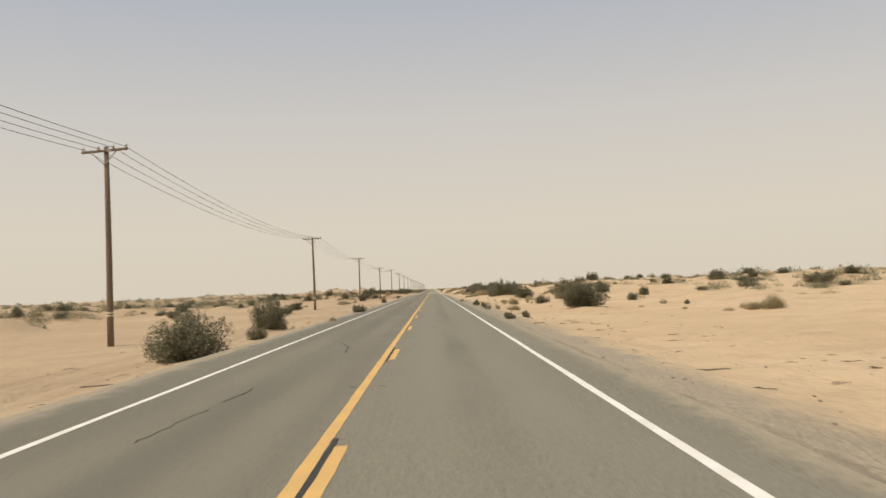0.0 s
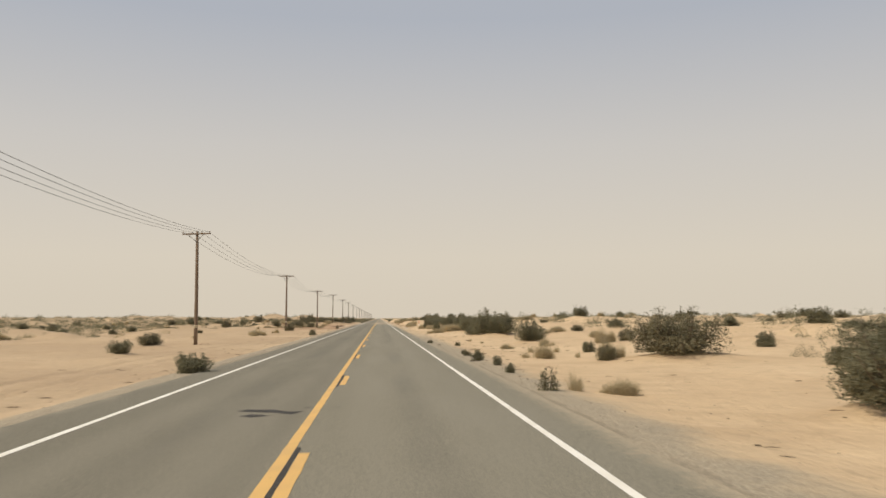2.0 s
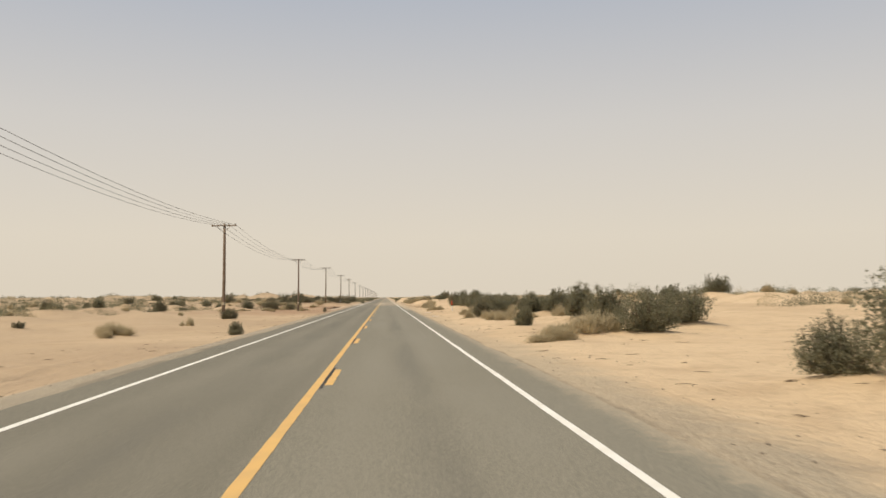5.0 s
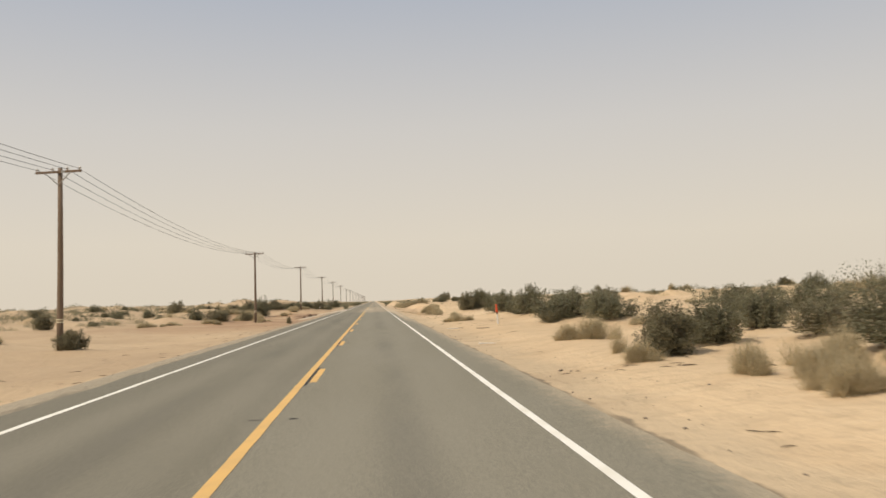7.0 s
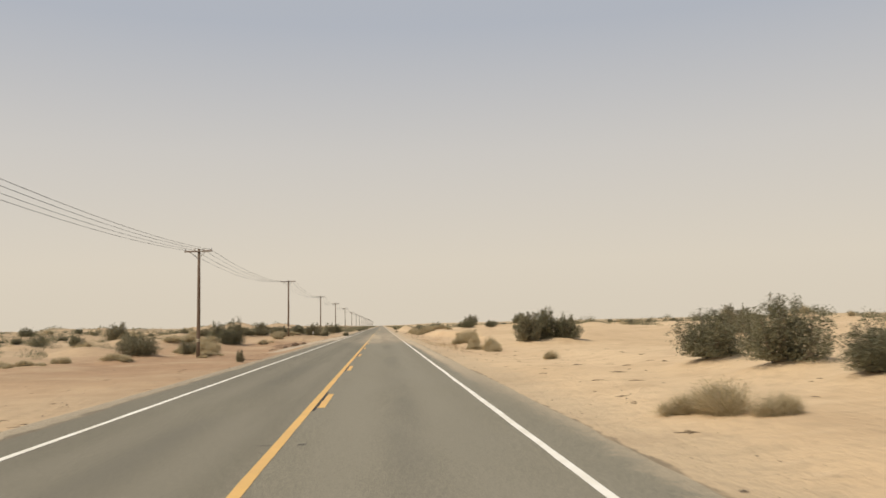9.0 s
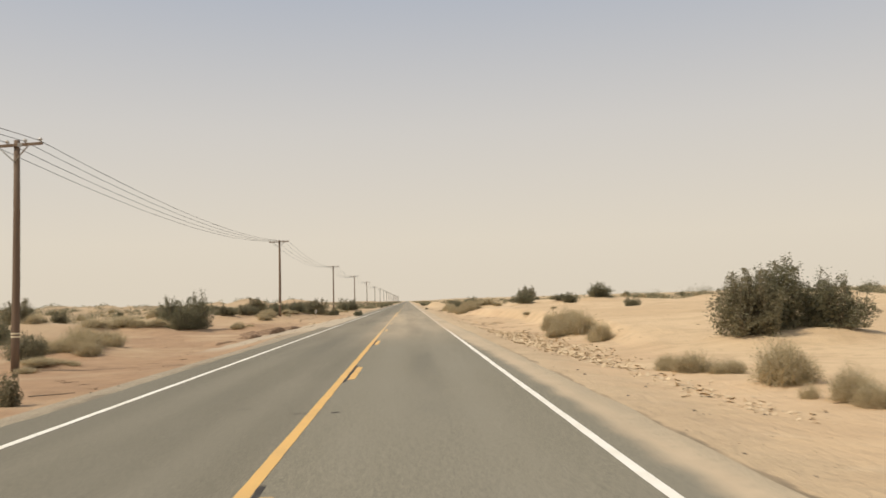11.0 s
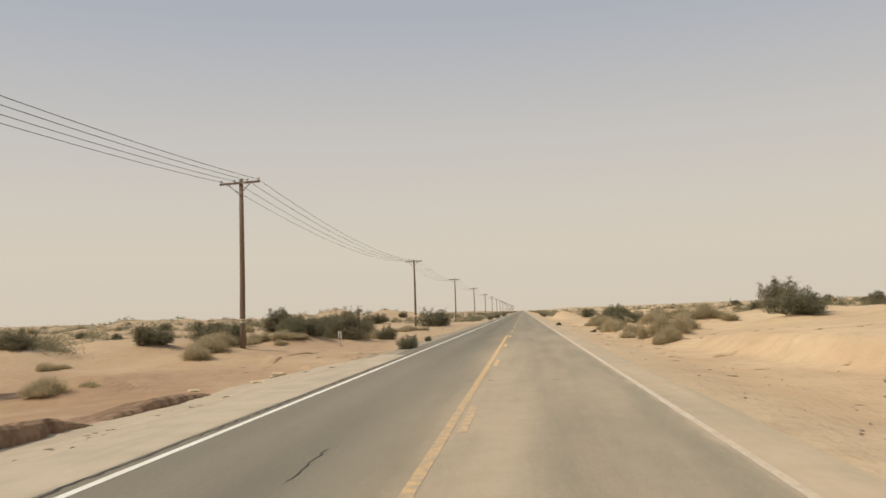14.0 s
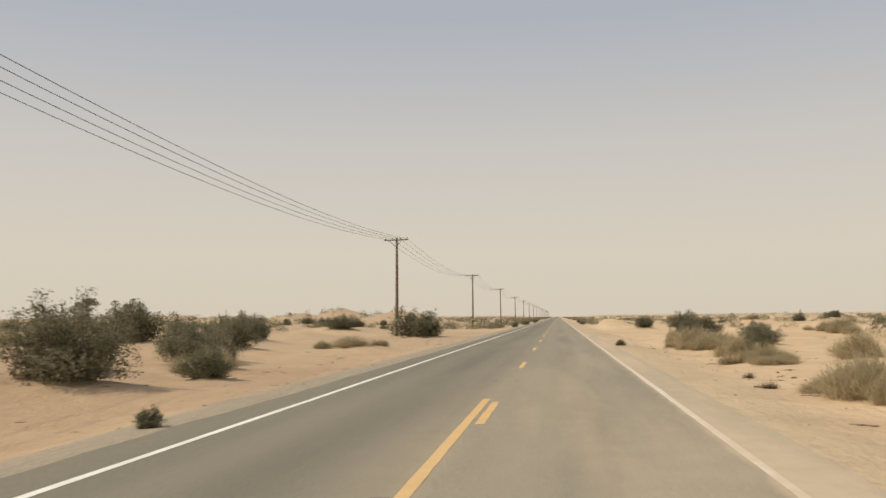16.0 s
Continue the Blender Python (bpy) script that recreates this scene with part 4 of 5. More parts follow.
def clump_meshes(seed, blades, tufts, dry):
    """A dry clump of many fine stalks: several uneven heads grown into one another."""
    rnd = random.Random(seed)
    vs, fs, spots = [], [], []
    heads = [(0.0, 0.0, .3, 1.0)]
    for i in range(rnd.randint(3, 6)):
        turn, out = rnd.uniform(0, 6.283), rnd.uniform(.14, .3)
        heads.append((math.cos(turn) * out, math.sin(turn) * out * .8, rnd.uniform(.17, .27), rnd.uniform(.5, .92)))
    fit = .5 / max(max(abs(p[0]), abs(p[1])) + p[2] for p in heads)
    heads = [(hx * fit, hy * fit, r * fit, h) for hx, hy, r, h in heads]
    for _ in range(blades):
        hx, hy, r, h = heads[int(len(heads) * rnd.random() ** 1.25)]
        turn, lean = rnd.uniform(0, 6.283), math.acos(rnd.uniform(.1, 1) ** .8)
        k = rnd.uniform(.6, 1.08)
        foot = Vector((hx * .8 + rnd.gauss(0, .07), hy * .8 + rnd.gauss(0, .07), -.04))
        tip = Vector((hx + math.sin(lean) * math.cos(turn) * r * 1.15 * k, hy + math.sin(lean) * math.sin(turn) * r * 1.15 * k, max(.02, math.cos(lean) * h * k + rnd.gauss(0, .03))))
        side = (tip - foot).cross(Vector((rnd.gauss(0, 1), rnd.gauss(0, 1), rnd.gauss(0, 1)))).normalized() * rnd.uniform(.002, .0045)
        bend = foot.lerp(tip, .55) + Vector((0, 0, .07 * h))
        n = len(vs)
        vs += [tuple(foot - side), tuple(foot + side), tuple(bend + side), tuple(bend - side), tuple(tip)]
        fs += [(n, n + 1, n + 2, n + 3), (n + 3, n + 2, n + 4)]
        if rnd.random() < tufts:
            p = foot.lerp(tip, rnd.uniform(.6, 1))
            spots.append((p.x + rnd.gauss(0, .02), p.y + rnd.gauss(0, .02), p.z + rnd.gauss(0, .02), 1.0))
    for _ in range(int(blades * 2.6)):
        hx, hy, r, h = heads[int(len(heads) * rnd.random() ** 1.25)]
        turn, lean, f = rnd.uniform(0, 6.283), math.acos(rnd.uniform(.0, 1)), rnd.uniform(.3, 1) ** .6
        p = Vector((hx + math.sin(lean) * math.cos(turn) * r * 1.1 * f, hy + math.sin(lean) * math.sin(turn) * r * 1.1 * f, math.cos(lean) * .96 * h * f))
        if noise.noise(p * 7 + Vector((seed * 2.3, 0, 0))) > -.22:
            spots.append((p.x, p.y, p.z, .8))
    return raw("tuft", vs, fs, dry), raw("foliage", *leaflets(spots, .0125, rnd), dry)


KINDS = {
    "creosote": {
        "big": [creosote_meshes(s, 46, 15000, .0105, LEAF if s % 3 else OLIVE, .2 + .1 * (s % 3)) for s in range(1, 8)],
        "middle": [creosote_meshes(20 + s, 36, 8000, .015, LEAF if s % 2 else OLIVE, .25) for s in range(1, 6)],
        "small": [creosote_meshes(40 + s, 24, 3000, .024, OLIVE if s % 3 else LEAF, .25, .95) for s in range(1, 5)],
    },
    "burrobush": {
        "big": [clump_meshes(60 + s, 2300, .5, STRAW) for s in range(1, 5)],
        "middle": [clump_meshes(70 + s, 1500, .5, STRAW) for s in range(1, 5)],
        "small": [clump_meshes(80 + s, 420, .4, STRAW) for s in range(1, 5)],
    },
    "wispy": {"small": [creosote_meshes(90, 34, 700, .03, OLIVE, .55)]},
    "tumbleweed": {"small": [clump_meshes(95, 420, .5, BROWN), clump_meshes(96, 380, .5, BROWN)]},
}
LOOKS = {
    ("creosote", "big"): "tall dark-green creosote bush with bare grey stems",
    ("creosote", "middle"): "waist-high dark-green desert bush rooted in sand",
    ("creosote", "small"): "small low olive-green shrub beside the road",
    ("burrobush", "big"): "broad dry straw-coloured burrobush on drifted sand",
    ("burrobush", "middle"): "rounded dry tan brush clump on sand",
    ("burrobush", "small"): "small withered straw-coloured tuft on sand",
    ("wispy", "small"): "sparse half-dead shrub with few olive leaves",
    ("tumbleweed", "small"): "flattened brown tumbleweed lying on sand",
}
NAMES = {"creosote": "creosote_bush", "burrobush": "dry_brush", "wispy": "sparse_shrub", "tumbleweed": "tumbleweed"}
grow = random.Random(5)
for kind, x, y, wide, high in PLAN:
    wide *= 1.2 if kind == "burrobush" else 1
    size = "big" if wide > 1.9 else "middle" if wide > .95 else "small"
    if size not in KINDS[kind]:
        size = "small"
    stalks, leaves = grow.choice(KINDS[kind][size])
    thing = new(NAMES[kind])
    thing.matrix_basis = pose(x, y, ground_at(x, y) - .03 * high, 0, 0, grow.uniform(0, 360)) @ Matrix.Diagonal((wide * grow.uniform(.95, 1.08), wide * grow.uniform(.95, 1.08), high * 1.04, 1))
    tagged(thing, LOOKS[kind, size], "bush" if kind != "tumbleweed" else "tumbleweed", "desert bushes")
    part(stalks.name.split(".")[0], stalks, thing)
    part("foliage", leaves, thing)

# ---- bushes on the hummocks of the plain, off the road ----
for a in range(-6, 6):
    for b in range(3, 36):
        x, y, r, h = (float(v) for v in hummock_of(np.float64(a), np.float64(b)))
        off = max(-6.2 - x, x - 3.9)
        start = 27 if x < 0 and y < 150 else 20
        if off < start or off > 76 or (x > 0 and 250 < y < 345 and off < 42):
            continue
        kind, size = grow.choice((("creosote", "big"), ("creosote", "middle"), ("burrobush", "middle")))
        wide = grow.uniform(1.5, 2.6) * (1.3 if size == "big" else 1) * (.6 + .5 * h)
        stalks, leaves = grow.choice(KINDS[kind][size])
        thing = new(NAMES[kind])
        thing.matrix_basis = pose(x, y, ground_at(x, y) - .08, 0, 0, grow.uniform(0, 360)) @ Matrix.Diagonal((wide, wide * .9, wide * grow.uniform(.38, .58), 1))
        tagged(thing, LOOKS[kind, size], "bush", "desert bushes")
        part(stalks.name.split(".")[0], stalks, thing)
        part("foliage", leaves, thing)


def far_brush(name, seed, count, leaf, label, wide_span, on_hummocks):
    """Shrubs far out on the plain, too many to tell apart: loose, and crowded on and round the hummocks."""
    rnd, dice = random.Random(seed), np.random.default_rng(seed)
    spots = []
    while len(spots) < count:
        side = rnd.choice((-1, -1, 1))
        y = 20 + 1900 * rnd.random() ** 1.6
        off = 10 + 480 * rnd.random() ** 2.1
        x = -1.2 + side * off
        if y < 480 and off < (24 if side > 0 or y > 285 else 40) + 12 * rnd.random():
            continue
        if lumps(np.array([x]), np.array([y]), 45, 77)[0] < .26:
            continue
        spots.append((x, y, 1.0))
    for a in range(-17, 17):
        for b in range(2, 50):
            x, y, r, h = (float(v) for v in hummock_of(np.float64(a), np.float64(b)))
            off = max(-6.2 - x, x - 3.9)
            start = 28 if x < 0 and y < 150 else 21
            if off < start or (x > 0 and 250 < y < 345 and off < 42):
                continue
            for _ in range(rnd.randint(0, on_hummocks)):
                spots.append((x + rnd.gauss(0, .75) * r, y + rnd.gauss(0, .75) * r, .75 + .3 * h))
    px, py = np.array([p[0] for p in spots]), np.array([p[1] for p in spots])
    foot = height(px, py)
    corners = []
    for i, (x, y, big) in enumerate(spots):
        w = rnd.uniform(*wide_span) * big
        h = w * rnd.uniform(.36, .6)
        off = max(-6.2 - x, x - 3.9)
        n, s = (950, .03) if y < 430 and off < 50 else (280, .062) if off < 130 and y < 620 else (52, .15)
        t, r = dice.uniform(0, 6.283, n), np.sqrt(dice.random(n)) * .5
        lobe = 1 + .22 * np.sin(3 * t + i) + .14 * np.sin(5 * t + 2 * i)
        p = np.stack([x + w * r * lobe * np.cos(t), y + w * r * lobe * np.sin(t), foot[i] - .05 + dice.random(n) ** .7 * (1 - (r / .5) ** 2 * .75) * h * lobe], -1)
        u, v = dice.normal(size=(2, n, 3))
        a = (w * s * dice.uniform(.5, 1.2, n))[:, None]
        u, v = (q / np.linalg.norm(q, axis=1)[:, None] * a for q in (u, v))
        corners.append(np.stack([p - u * .6, p + u * .6, p + v], 1).reshape(-1, 3))
    vs = np.concatenate(corners)
    tagged(new(name, raw(name, vs.tolist(), np.arange(len(vs)).reshape(-1, 3).tolist(), leaf)), label, "shrubs", kind="stuff")


far_brush("distant_green_shrubs", 11, 5200, LEAF, "dark-green shrubs scattered far over the sandy plain", (1.1, 3.3), 5)
far_brush("distant_dry_shrubs", 12, 1800, STRAW, "dry tan shrubs scattered far over the sandy plain", (.7, 2.0), 3)


# ---- roadside posts ----
def delineator(x, y):
    thing = new("delineator_post")
    thing.matrix_basis = pose(x, y, ground_at(x, y), 1, -4, 0) @ Matrix.Scale(.86, 4)
    part("post", solid("post", box((.11, .045, .74), pose(0, 0, .32), .012), POSTWHITE), thing, "white plastic post")
    part("collar", raw("collar", *tube([(0, 0, .67), (0, 0, .78)], [.062, .06], 10), DARK), thing, "black collar")
    sleeve = part("sleeve", raw("sleeve", *tube([(0, 0, .76), (0, 0, .84), (0, 0, .98), (0, 0, 1.13), (0, 0, 1.17)], [.078, .082, .07, .052, .045], 12), ORANGE, True), thing, "orange-red sleeve")
    part("knob", raw("knob", *tube([(0, 0, 1.165), (0, 0, 1.19), (0, 0, 1.235), (0, 0, 1.27), (0, 0, 1.285)], [.04, .066, .072, .055, .02], 12), ORANGE, True), sleeve, "rounded orange top")
    tagged(thing, "white roadside marker post with an orange-red top", "marker post")


delineator(7.13, 195.7)


def object_marker(x, y, tall):
    thing = new("object_marker")
    thing.matrix_basis = pose(x, y, ground_at(x, y), 0, 0, 4)
    part("post", solid("post", box((.05, .03, tall), pose(0, .02, tall / 2 - .1), .006), STEEL), thing, "thin steel post")
    panel = part("panel", solid("panel", box((.24, .012, .58), pose(0, -.005, tall - .22), .004), DARK), thing, "dark panel")
    for s in (-1, 1):
        part("stripe", solid("stripe", box((.07, .006, .56), pose(s * .08, -.016, tall - .22), .002), POSTWHITE), panel, "white reflective stripe")
    tagged(thing, "narrow marker with two white stripes on a thin post", "marker post")


object_marker(-13.25, 360.5, 1.1)


# ---- silt banks, crust and loose bits ----
def silt_ledge(points, high, back, seed, label="crumbling red-brown silt bank with an undercut face", soil=REDCLAY):
    """A broken edge of silt: steep on the road's side, running out into the ground behind."""
    rnd = random.Random(seed)
    line = []
    for (ax, ay), (bx, by) in zip(points[:-1], points[1:]):
        n = max(2, int(math.hypot(bx - ax, by - ay) / .22))
        line += [(ax + (bx - ax) * i / n, ay + (by - ay) * i / n) for i in range(n)]
    line.append(points[-1])
    n, vs, fs = len(line), [], []
    for i, (x, y) in enumerate(line):
        p, q = line[max(i - 1, 0)], line[min(i + 1, n - 1)]
        d = Vector((q[0] - p[0], q[1] - p[1])).normalized()
        side = Vector((d.y, -d.x))
        if side.x < 0:
            side = -side
        f = i / (n - 1)
        up = high * math.sin(math.pi * f) ** .6 * (.55 + .75 * float(lumps(np.array([x * 3 + seed]), np.array([y]), 1.4, seed + 20)[0])) * rnd.uniform(.88, 1.1)
        z = ground_at(x, y)
        jut = rnd.uniform(-.12, .12) * min(1, high * 3)
        for out, lift in ((.12 + jut, -.06), (.1 + jut, up * .3), (.02 + jut * .5, up * .8), (-.1, up), (-.3, up * .95), (-back * .55, up * rnd.uniform(.5, .65)), (-back, -.06)):
            wx, wy = x + side.x * out, y + side.y * out
            vs.append((wx, wy, (ground_at(wx, wy) if out < -.2 else z) + lift))
    fs = [(7 * i + j, 7 * i + j + 1, 7 * i + j + 8, 7 * i + j + 7) for i in range(n - 1) for j in range(6)]
    ob = new("silt_bank", raw("silt_bank", vs, fs, soil))
    tagged(ob, label, "silt bank", "eroded silt banks")


silt_ledge([(-12.75, 314.8), (-12.75, 317.0), (-12.5, 319.0), (-12.5, 321.8), (-12.3, 323.6)], .5, 2.6, 1)
silt_ledge([(-12.45, 324.6), (-12.1, 327.9), (-11.9, 331.5)], .34, 2.2, 2)
silt_ledge([(-12.75, 310.6), (-13.3, 312.6), (-13.9, 314.6), (-14.4, 316.2)], .36, 1.6, 3)
silt_ledge([(-12.9, 306.0), (-12.7, 308.4), (-12.7, 310.2)], .3, 1.4, 4)
silt_ledge([(-16.0, 334.4), (-17.6, 335.4), (-19.4, 336.8), (-20.9, 338.2)], .3, 2.4, 5, "low broken edge of red-brown silt", SAND)
silt_ledge([(-13.4, 296.0), (-13.7, 299.0), (-13.2, 302.5)], .2, 1.3, 6, "low broken edge of red-brown silt", SAND)
silt_ledge([(5.9, 306.4), (6.3, 307.1), (6.9, 307.6)], .1, .9, 7, "low broken edge of red-brown silt", SAND)
silt_ledge([(7.2, 310.3), (8.0, 309.8), (8.5, 308.7)], .09, .8, 8, "low broken edge of red-brown silt", SAND)
silt_ledge([(6.6, 332.2), (7.3, 333.2), (8.0, 333.6)], .12, .8, 9, "low broken edge of red-brown silt", SAND)
silt_ledge([(5.6, 300.8), (6.4, 301.4), (7.0, 301.3)], .09, .8, 10, "low broken edge of red-brown silt", SAND)
silt_ledge([(9.0, 298.8), (9.5, 297.6), (10.1, 296.4)], .14, .8, 11, "low broken edge of red-brown silt", SAND)

silt_ledge([(-13.8, 345.5), (-13.9, 347.6), (-15.1, 349.1)], 0.14, 0.9, 30, "low broken edge of red-brown silt", SAND)
silt_ledge([(-11.3, 343.4), (-10.1, 341.6)], 0.13, 0.6, 31, "low broken edge of red-brown silt", SAND)
silt_ledge([(-7.6, 338.9), (-8.1, 340.4)], 0.14, 0.6, 32, "low broken edge of red-brown silt", SAND)
silt_ledge([(-6.8, 337.8), (-6.7, 338.3)], 0.16, 0.6, 33, "low broken edge of red-brown silt", SAND)
silt_ledge([(-12.0, 348.0), (-12.1, 349.1), (-11.9, 349.7)], 0.09, 0.6, 34, "low broken edge of red-brown silt", SAND)
silt_ledge([(-13.8, 343.9), (-13.3, 344.1)], 0.08, 0.6, 35, "low broken edge of red-brown silt", SAND)
silt_ledge([(-14.0, 348.8), (-13.7, 350.2), (-13.0, 352.7)], 0.1, 0.9, 36, "low broken edge of red-brown silt", SAND)

silt_ledge([(6.2, 301.9), (7.3, 303.9), (8.3, 305.3)], .12, .5, 50, "low broken edge of dark silt", SAND)
silt_ledge([(9.3, 299.1), (9.5, 298.6), (9.8, 298.4), (10.2, 298.2)], .12, .5, 51, "low broken edge of dark silt", SAND)
silt_ledge([(5.7, 305.9), (6.5, 305.2), (7.1, 305.5)], .12, .5, 52, "low broken edge of dark silt", SAND)
silt_ledge([(5.9, 303.4), (7.0, 306.2), (8.2, 307.6)], .12, .5, 53, "low broken edge of dark silt", SAND)
silt_ledge([(9.5, 297.1), (9.8, 297.2), (10.2, 297.3)], .12, .5, 54, "low broken edge of dark silt", SAND)


def silt_slab(x, y, long, wide, thick, turn, tilt, seed):
    """A loose flat slab of pale dried silt with broken edges."""
    rnd = random.Random(seed)
    n = 9
    ring = [(long / 2 * math.cos(6.283 * i / n) * rnd.uniform(.8, 1.15), wide / 2 * math.sin(6.283 * i / n) * rnd.uniform(.75, 1.2)) for i in range(n)]
    vs = [(a, b, thick * rnd.uniform(.85, 1.1)) for a, b in ring] + [(a * 1.06, b * 1.06, thick * .35) for a, b in ring] + [(a * .95, b * .95, -.06) for a, b in ring]
    fs = [tuple(range(n))] + [(k * n + (i + 1) % n, k * n + i, (k + 1) * n + i, (k + 1) * n + (i + 1) % n) for k in (0, 1) for i in range(n)]
    ob = new("silt_slab", raw("silt_slab", vs, fs, CLAY))
    ob.matrix_basis = pose(x, y, ground_at(x, y), tilt, 0, turn)
    tagged(ob, "loose pale slab of dried silt with broken edges", "silt slab", "silt slabs")


silt_slab(-11.35, 335.6, .95, .42, .08, 76, 9, 1)
silt_slab(-11.2, 338.0, 1.3, .45, .09, 82, -9, 2)
silt_slab(-11.7, 339.7, .8, .4, .07, 60, 11, 3)
silt_slab(-13.1, 333.0, .8, .4, .07, 100, 10, 4)


def flake(seed):
    """A curled plate of dried silt, a quarter of a metre across."""
    rnd = random.Random(seed)
    n = 7
    ring = [(rnd.uniform(.75, 1.15) * math.cos(6.283 * i / n), rnd.uniform(.6, 1.1) * math.sin(6.283 * i / n)) for i in range(n)]
    vs = [(0, 0, .03)] + [(x, y, .03 + .09 * (x * x + .5 * y * y) + .05 * x) for x, y in ring]
    vs += [(x, y, z - .1) for x, y, z in vs[1:]]
    fs = [(0, 1 + i, 1 + (i + 1) % n) for i in range(n)] + [(1 + n + i, 1 + n + (i + 1) % n, 1 + (i + 1) % n, 1 + i) for i in range(n)] + [tuple(range(2 * n, n, -1))]
    return raw("silt_flake", vs, fs, CLAY)


flakes = [flake(s) for s in range(6)]
crust = tagged(new("silt_crust"), "broken pale crust of curled dry silt flakes", "silt crust", kind="structure")
toss = random.Random(9)
laid = 0
loose_v, loose_f = [], []
while laid < 3900:
    y = toss.uniform(247, 288)
    x = toss.gauss(6.0, .32 + .62 * float(ease(257, 270, y)))
    if toss.random() > .12 + .88 * float(ease(258, 268, y)):
        continue
    thick = ease(246, 256, y) * ease(289, 283, y)
    if lumps(np.array([x]), np.array([y]), 1.3, 55)[0] < .42 - .25 * thick or not 4.3 < x < 8.4:
        continue
    s = toss.uniform(.024, .08) * (1.0 if y > 258 else .8)
    m = pose(x, y, ground_at(x, y) + .015, toss.gauss(0, 14), toss.gauss(0, 14), toss.uniform(0, 360)) @ Matrix.Diagonal((s * 1.5, s, s * .8, 1))
    if laid < 290 and 262 < y < 285:
        part("silt_flake", flakes[laid % 6], crust, "", m)
    else:
        k = len(loose_v)
        me = flakes[laid % 6]
        loose_v += [tuple(m @ v.co) for v in me.vertices]
        loose_f += [tuple(k + i for i in p.vertices) for p in me.polygons]
    laid += 1
tagged(part("loose_flakes", raw("loose_flakes", loose_v, loose_f, CLAY), crust), "small crumbs of dry silt", kind="stuff")


def stick(x, y, long, turn, thick, material, label):
    rnd = random.Random(int(x * 100 + y))
    z = ground_at(x, y) if not -6 < x < 3.5 else 0
    pts = [(long * (f - .5), rnd.uniform(-.03, .03) * long, .02 + thick) for f in (0, .3, .7, 1)]
    ob = new("stick", raw("stick", *tube(pts, [thick, thick * .9, thick * .8, thick * .4], 6), material))
    ob.matrix_basis = pose(x, y, z, 0, 0, turn)
    tagged(ob, label, "stick", "sticks beside the road")


stick(4.35, 179.6, .6, -8, .02, POSTWHITE, "bleached dry stick lying on sand")
stick(4.6, 195.1, .62, 0, .022, POSTWHITE, "pale weathered lath lying on sand")
stick(5.65, 190.4, .8, 20, .018, STONE, "thin dark stick lying on sand")
stick(3.75, 76.0, .42, 0, .02, STONE, "short dark stick on gravel")
stick(3.75, 96.4, .32, -50, .025, STONE, "short dark stick on gravel")
stick(4.6, 36.8, .5, 5, .02, STONE, "thin dark stick lying on sand")
stick(5.4, 16.5, .7, 0, .02, STONE, "thin dark stick lying on sand")
stick(5.0, 364.5, .5, -15, .018, STONE, "thin dark stick lying on sand")
stick(-10.6, 262.0, 1.3, 30, .02, STONE, "thin dark branch lying on silt")
stick(-8.6, 22.0, 1.1, 25, .02, STONE, "thin dark branch lying on sand")


def rock(seed):
    bm = bmesh.new()
    bmesh.ops.create_icosphere(bm, subdivisions=1, radius=1)
    for v in bm.verts:
        v.co *= .8 + .5 * noise.noise(v.co * 1.7 + Vector((seed * 5.1, 0, 0)))
        v.co.z *= .65
    return solid("rock", bm, STONE)


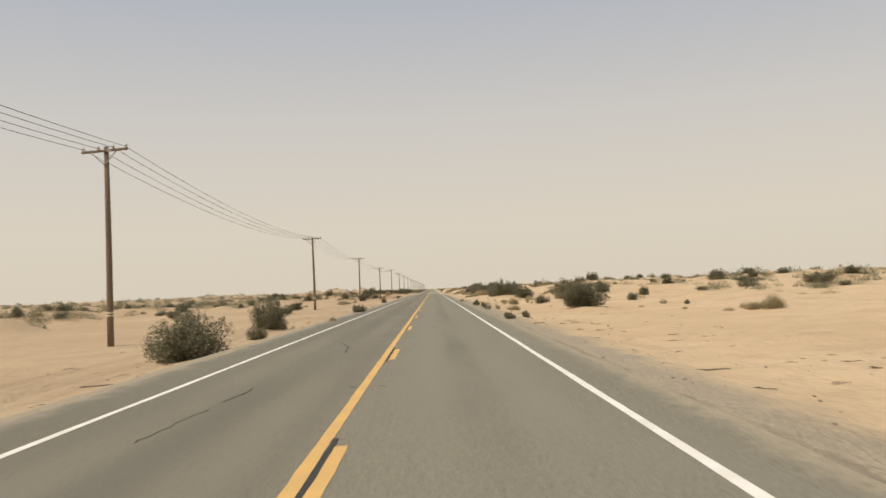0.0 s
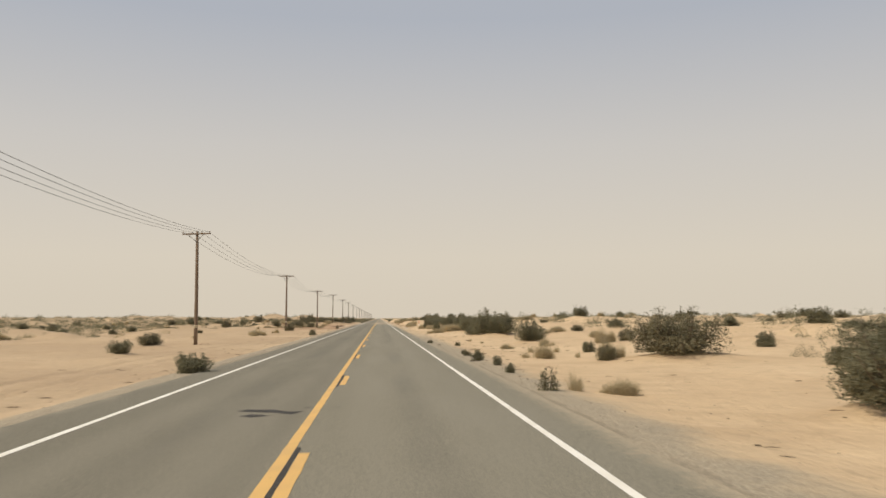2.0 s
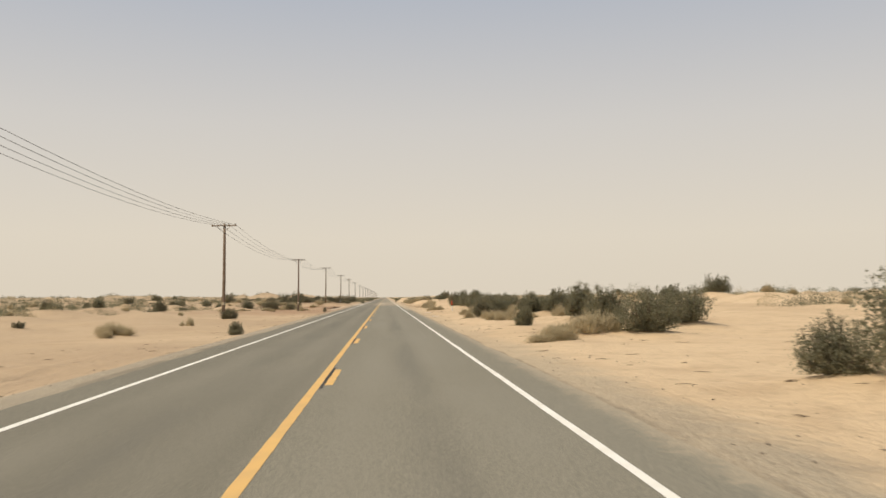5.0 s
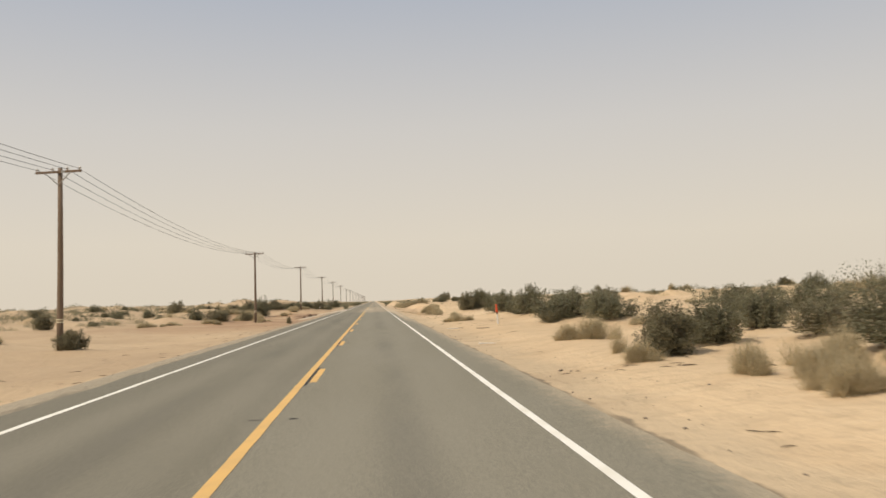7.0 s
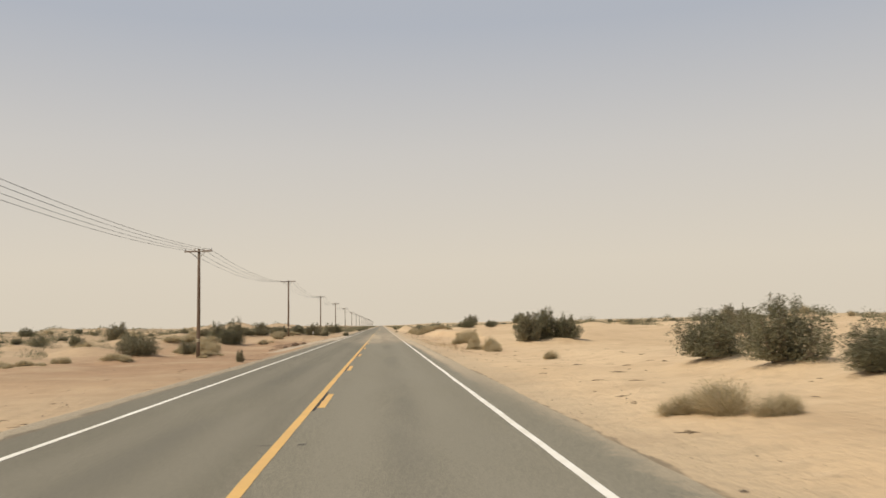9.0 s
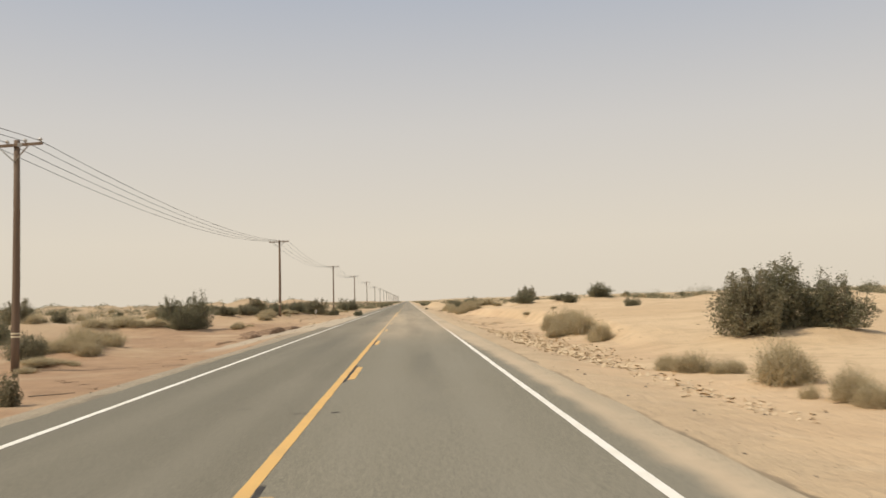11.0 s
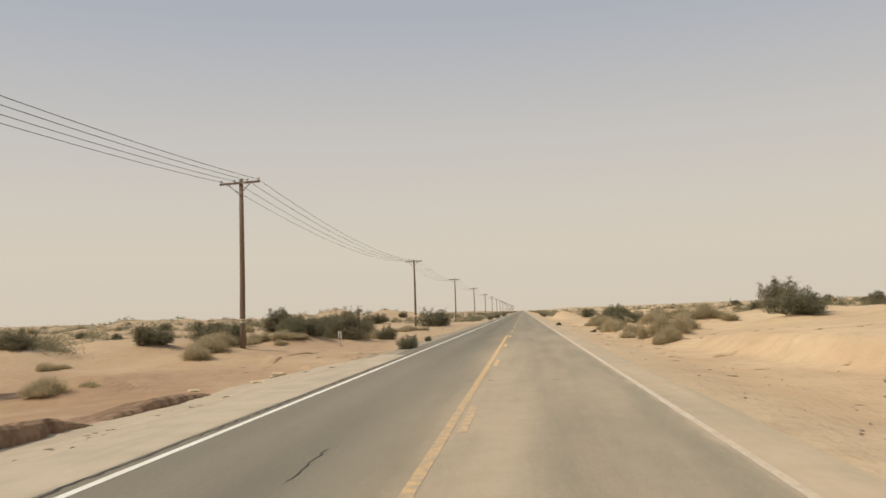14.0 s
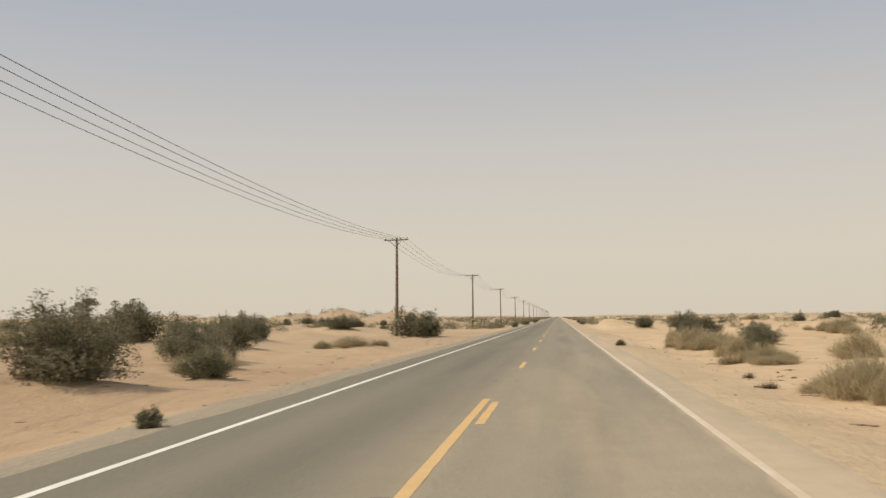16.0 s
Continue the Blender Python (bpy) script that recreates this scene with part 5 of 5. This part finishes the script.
rocks = [rock(s) for s in range(4)]
clods = [rock(s) for s in range(4, 8)]
for me in clods:
    me.materials[0] = REDCLAY
strew = random.Random(3)
for x, y, s in ((4.4, 167.6, .09), (7.3, 39.2, .08), (7.4, 36.0, .07), (5.2, 93.8, .06), (6.9, 371, .09), (4.9, 150.2, .07), (4.2, 312.1, 0.042), (4.16, 310.7, 0.050), (4.47, 311.4, 0.038), (4.3, 309.8, 0.034), (5.04, 310.4, 0.046), (6.9, 312.4, 0.042), (3.87, 303.3, 0.042), (4.18, 303.2, 0.049), (4.2, 302.4, 0.056), (4.33, 302.2, 0.038), (4.04, 299.6, 0.050), (6.55, 367.9, .1), (6.41, 366.3, .07), (8.4, 321.6, .1)):
    ob = new("rock", (clods if 290 < y < 340 else rocks)[strew.randrange(4)])
    ob.matrix_basis = pose(x, y, ground_at(x, y) + .02, 0, 0, strew.uniform(0, 360)) @ Matrix.Diagonal((s * 1.1, s * .75, s * .6, 1))
    tagged(ob, "clod of red-brown silt on the sandy shoulder" if 290 < y < 340 else "dark stone lying on the sandy shoulder", "rock", "loose stones")
gravel_v, gravel_f = [], []
for i in range(2600):
    y = strew.uniform(6, 430)
    if strew.random() < .6:
        x = 3.7 + abs(strew.gauss(0, 2.4))
    else:
        x = -6.4 - abs(strew.gauss(0, 3.2))
    s = .01 + .034 * strew.random() ** 4
    m = pose(x, y, ground_at(x, y) + .004, 0, 0, strew.uniform(0, 360)) @ Matrix.Diagonal((s * 1.4, s, s, 1))
    k, me = len(gravel_v), rocks[i % 4]
    gravel_v += [tuple(m @ v.co) for v in me.vertices]
    gravel_f += [tuple(k + j for j in p.vertices) for p in me.polygons]
tagged(new("gravel", raw("gravel", gravel_v, gravel_f, STONE)), "loose dark pebbles strewn over the shoulders", "gravel", kind="stuff")

# ---- dead twigs blown over the sand ----
twig_v, twig_f = [], []
for i in range(900):
    y = strew.uniform(5, 430)
    x = 4.6 + abs(strew.gauss(0, 4.5)) if strew.random() < .6 else -7.4 - abs(strew.gauss(0, 4.5))
    for _ in range(strew.choice((1, 1, 2, 4))):
        long, turn = strew.uniform(.06, .3) * strew.choice((1, 1, 1.6)), strew.uniform(-.9, .9)
        px, py = x + strew.gauss(0, .09), y + strew.gauss(0, .09)
        z = ground_at(px, py) + .012
        d = Vector((math.cos(turn), math.sin(turn), 0)) * long * .5
        v, f = tube([(px - d.x, py - d.y, z), (px, py, z + long * strew.uniform(0, .06)), (px + d.x, py + d.y, z)], [.004, .009, .003], 4)
        k = len(twig_v)
        twig_v += v
        twig_f += [tuple(k + j for j in q) for q in f]
tagged(new("twig_litter", raw("twig_litter", twig_v, twig_f, BROWN)), "dead brown twigs blown over the sand", "twigs", kind="stuff")
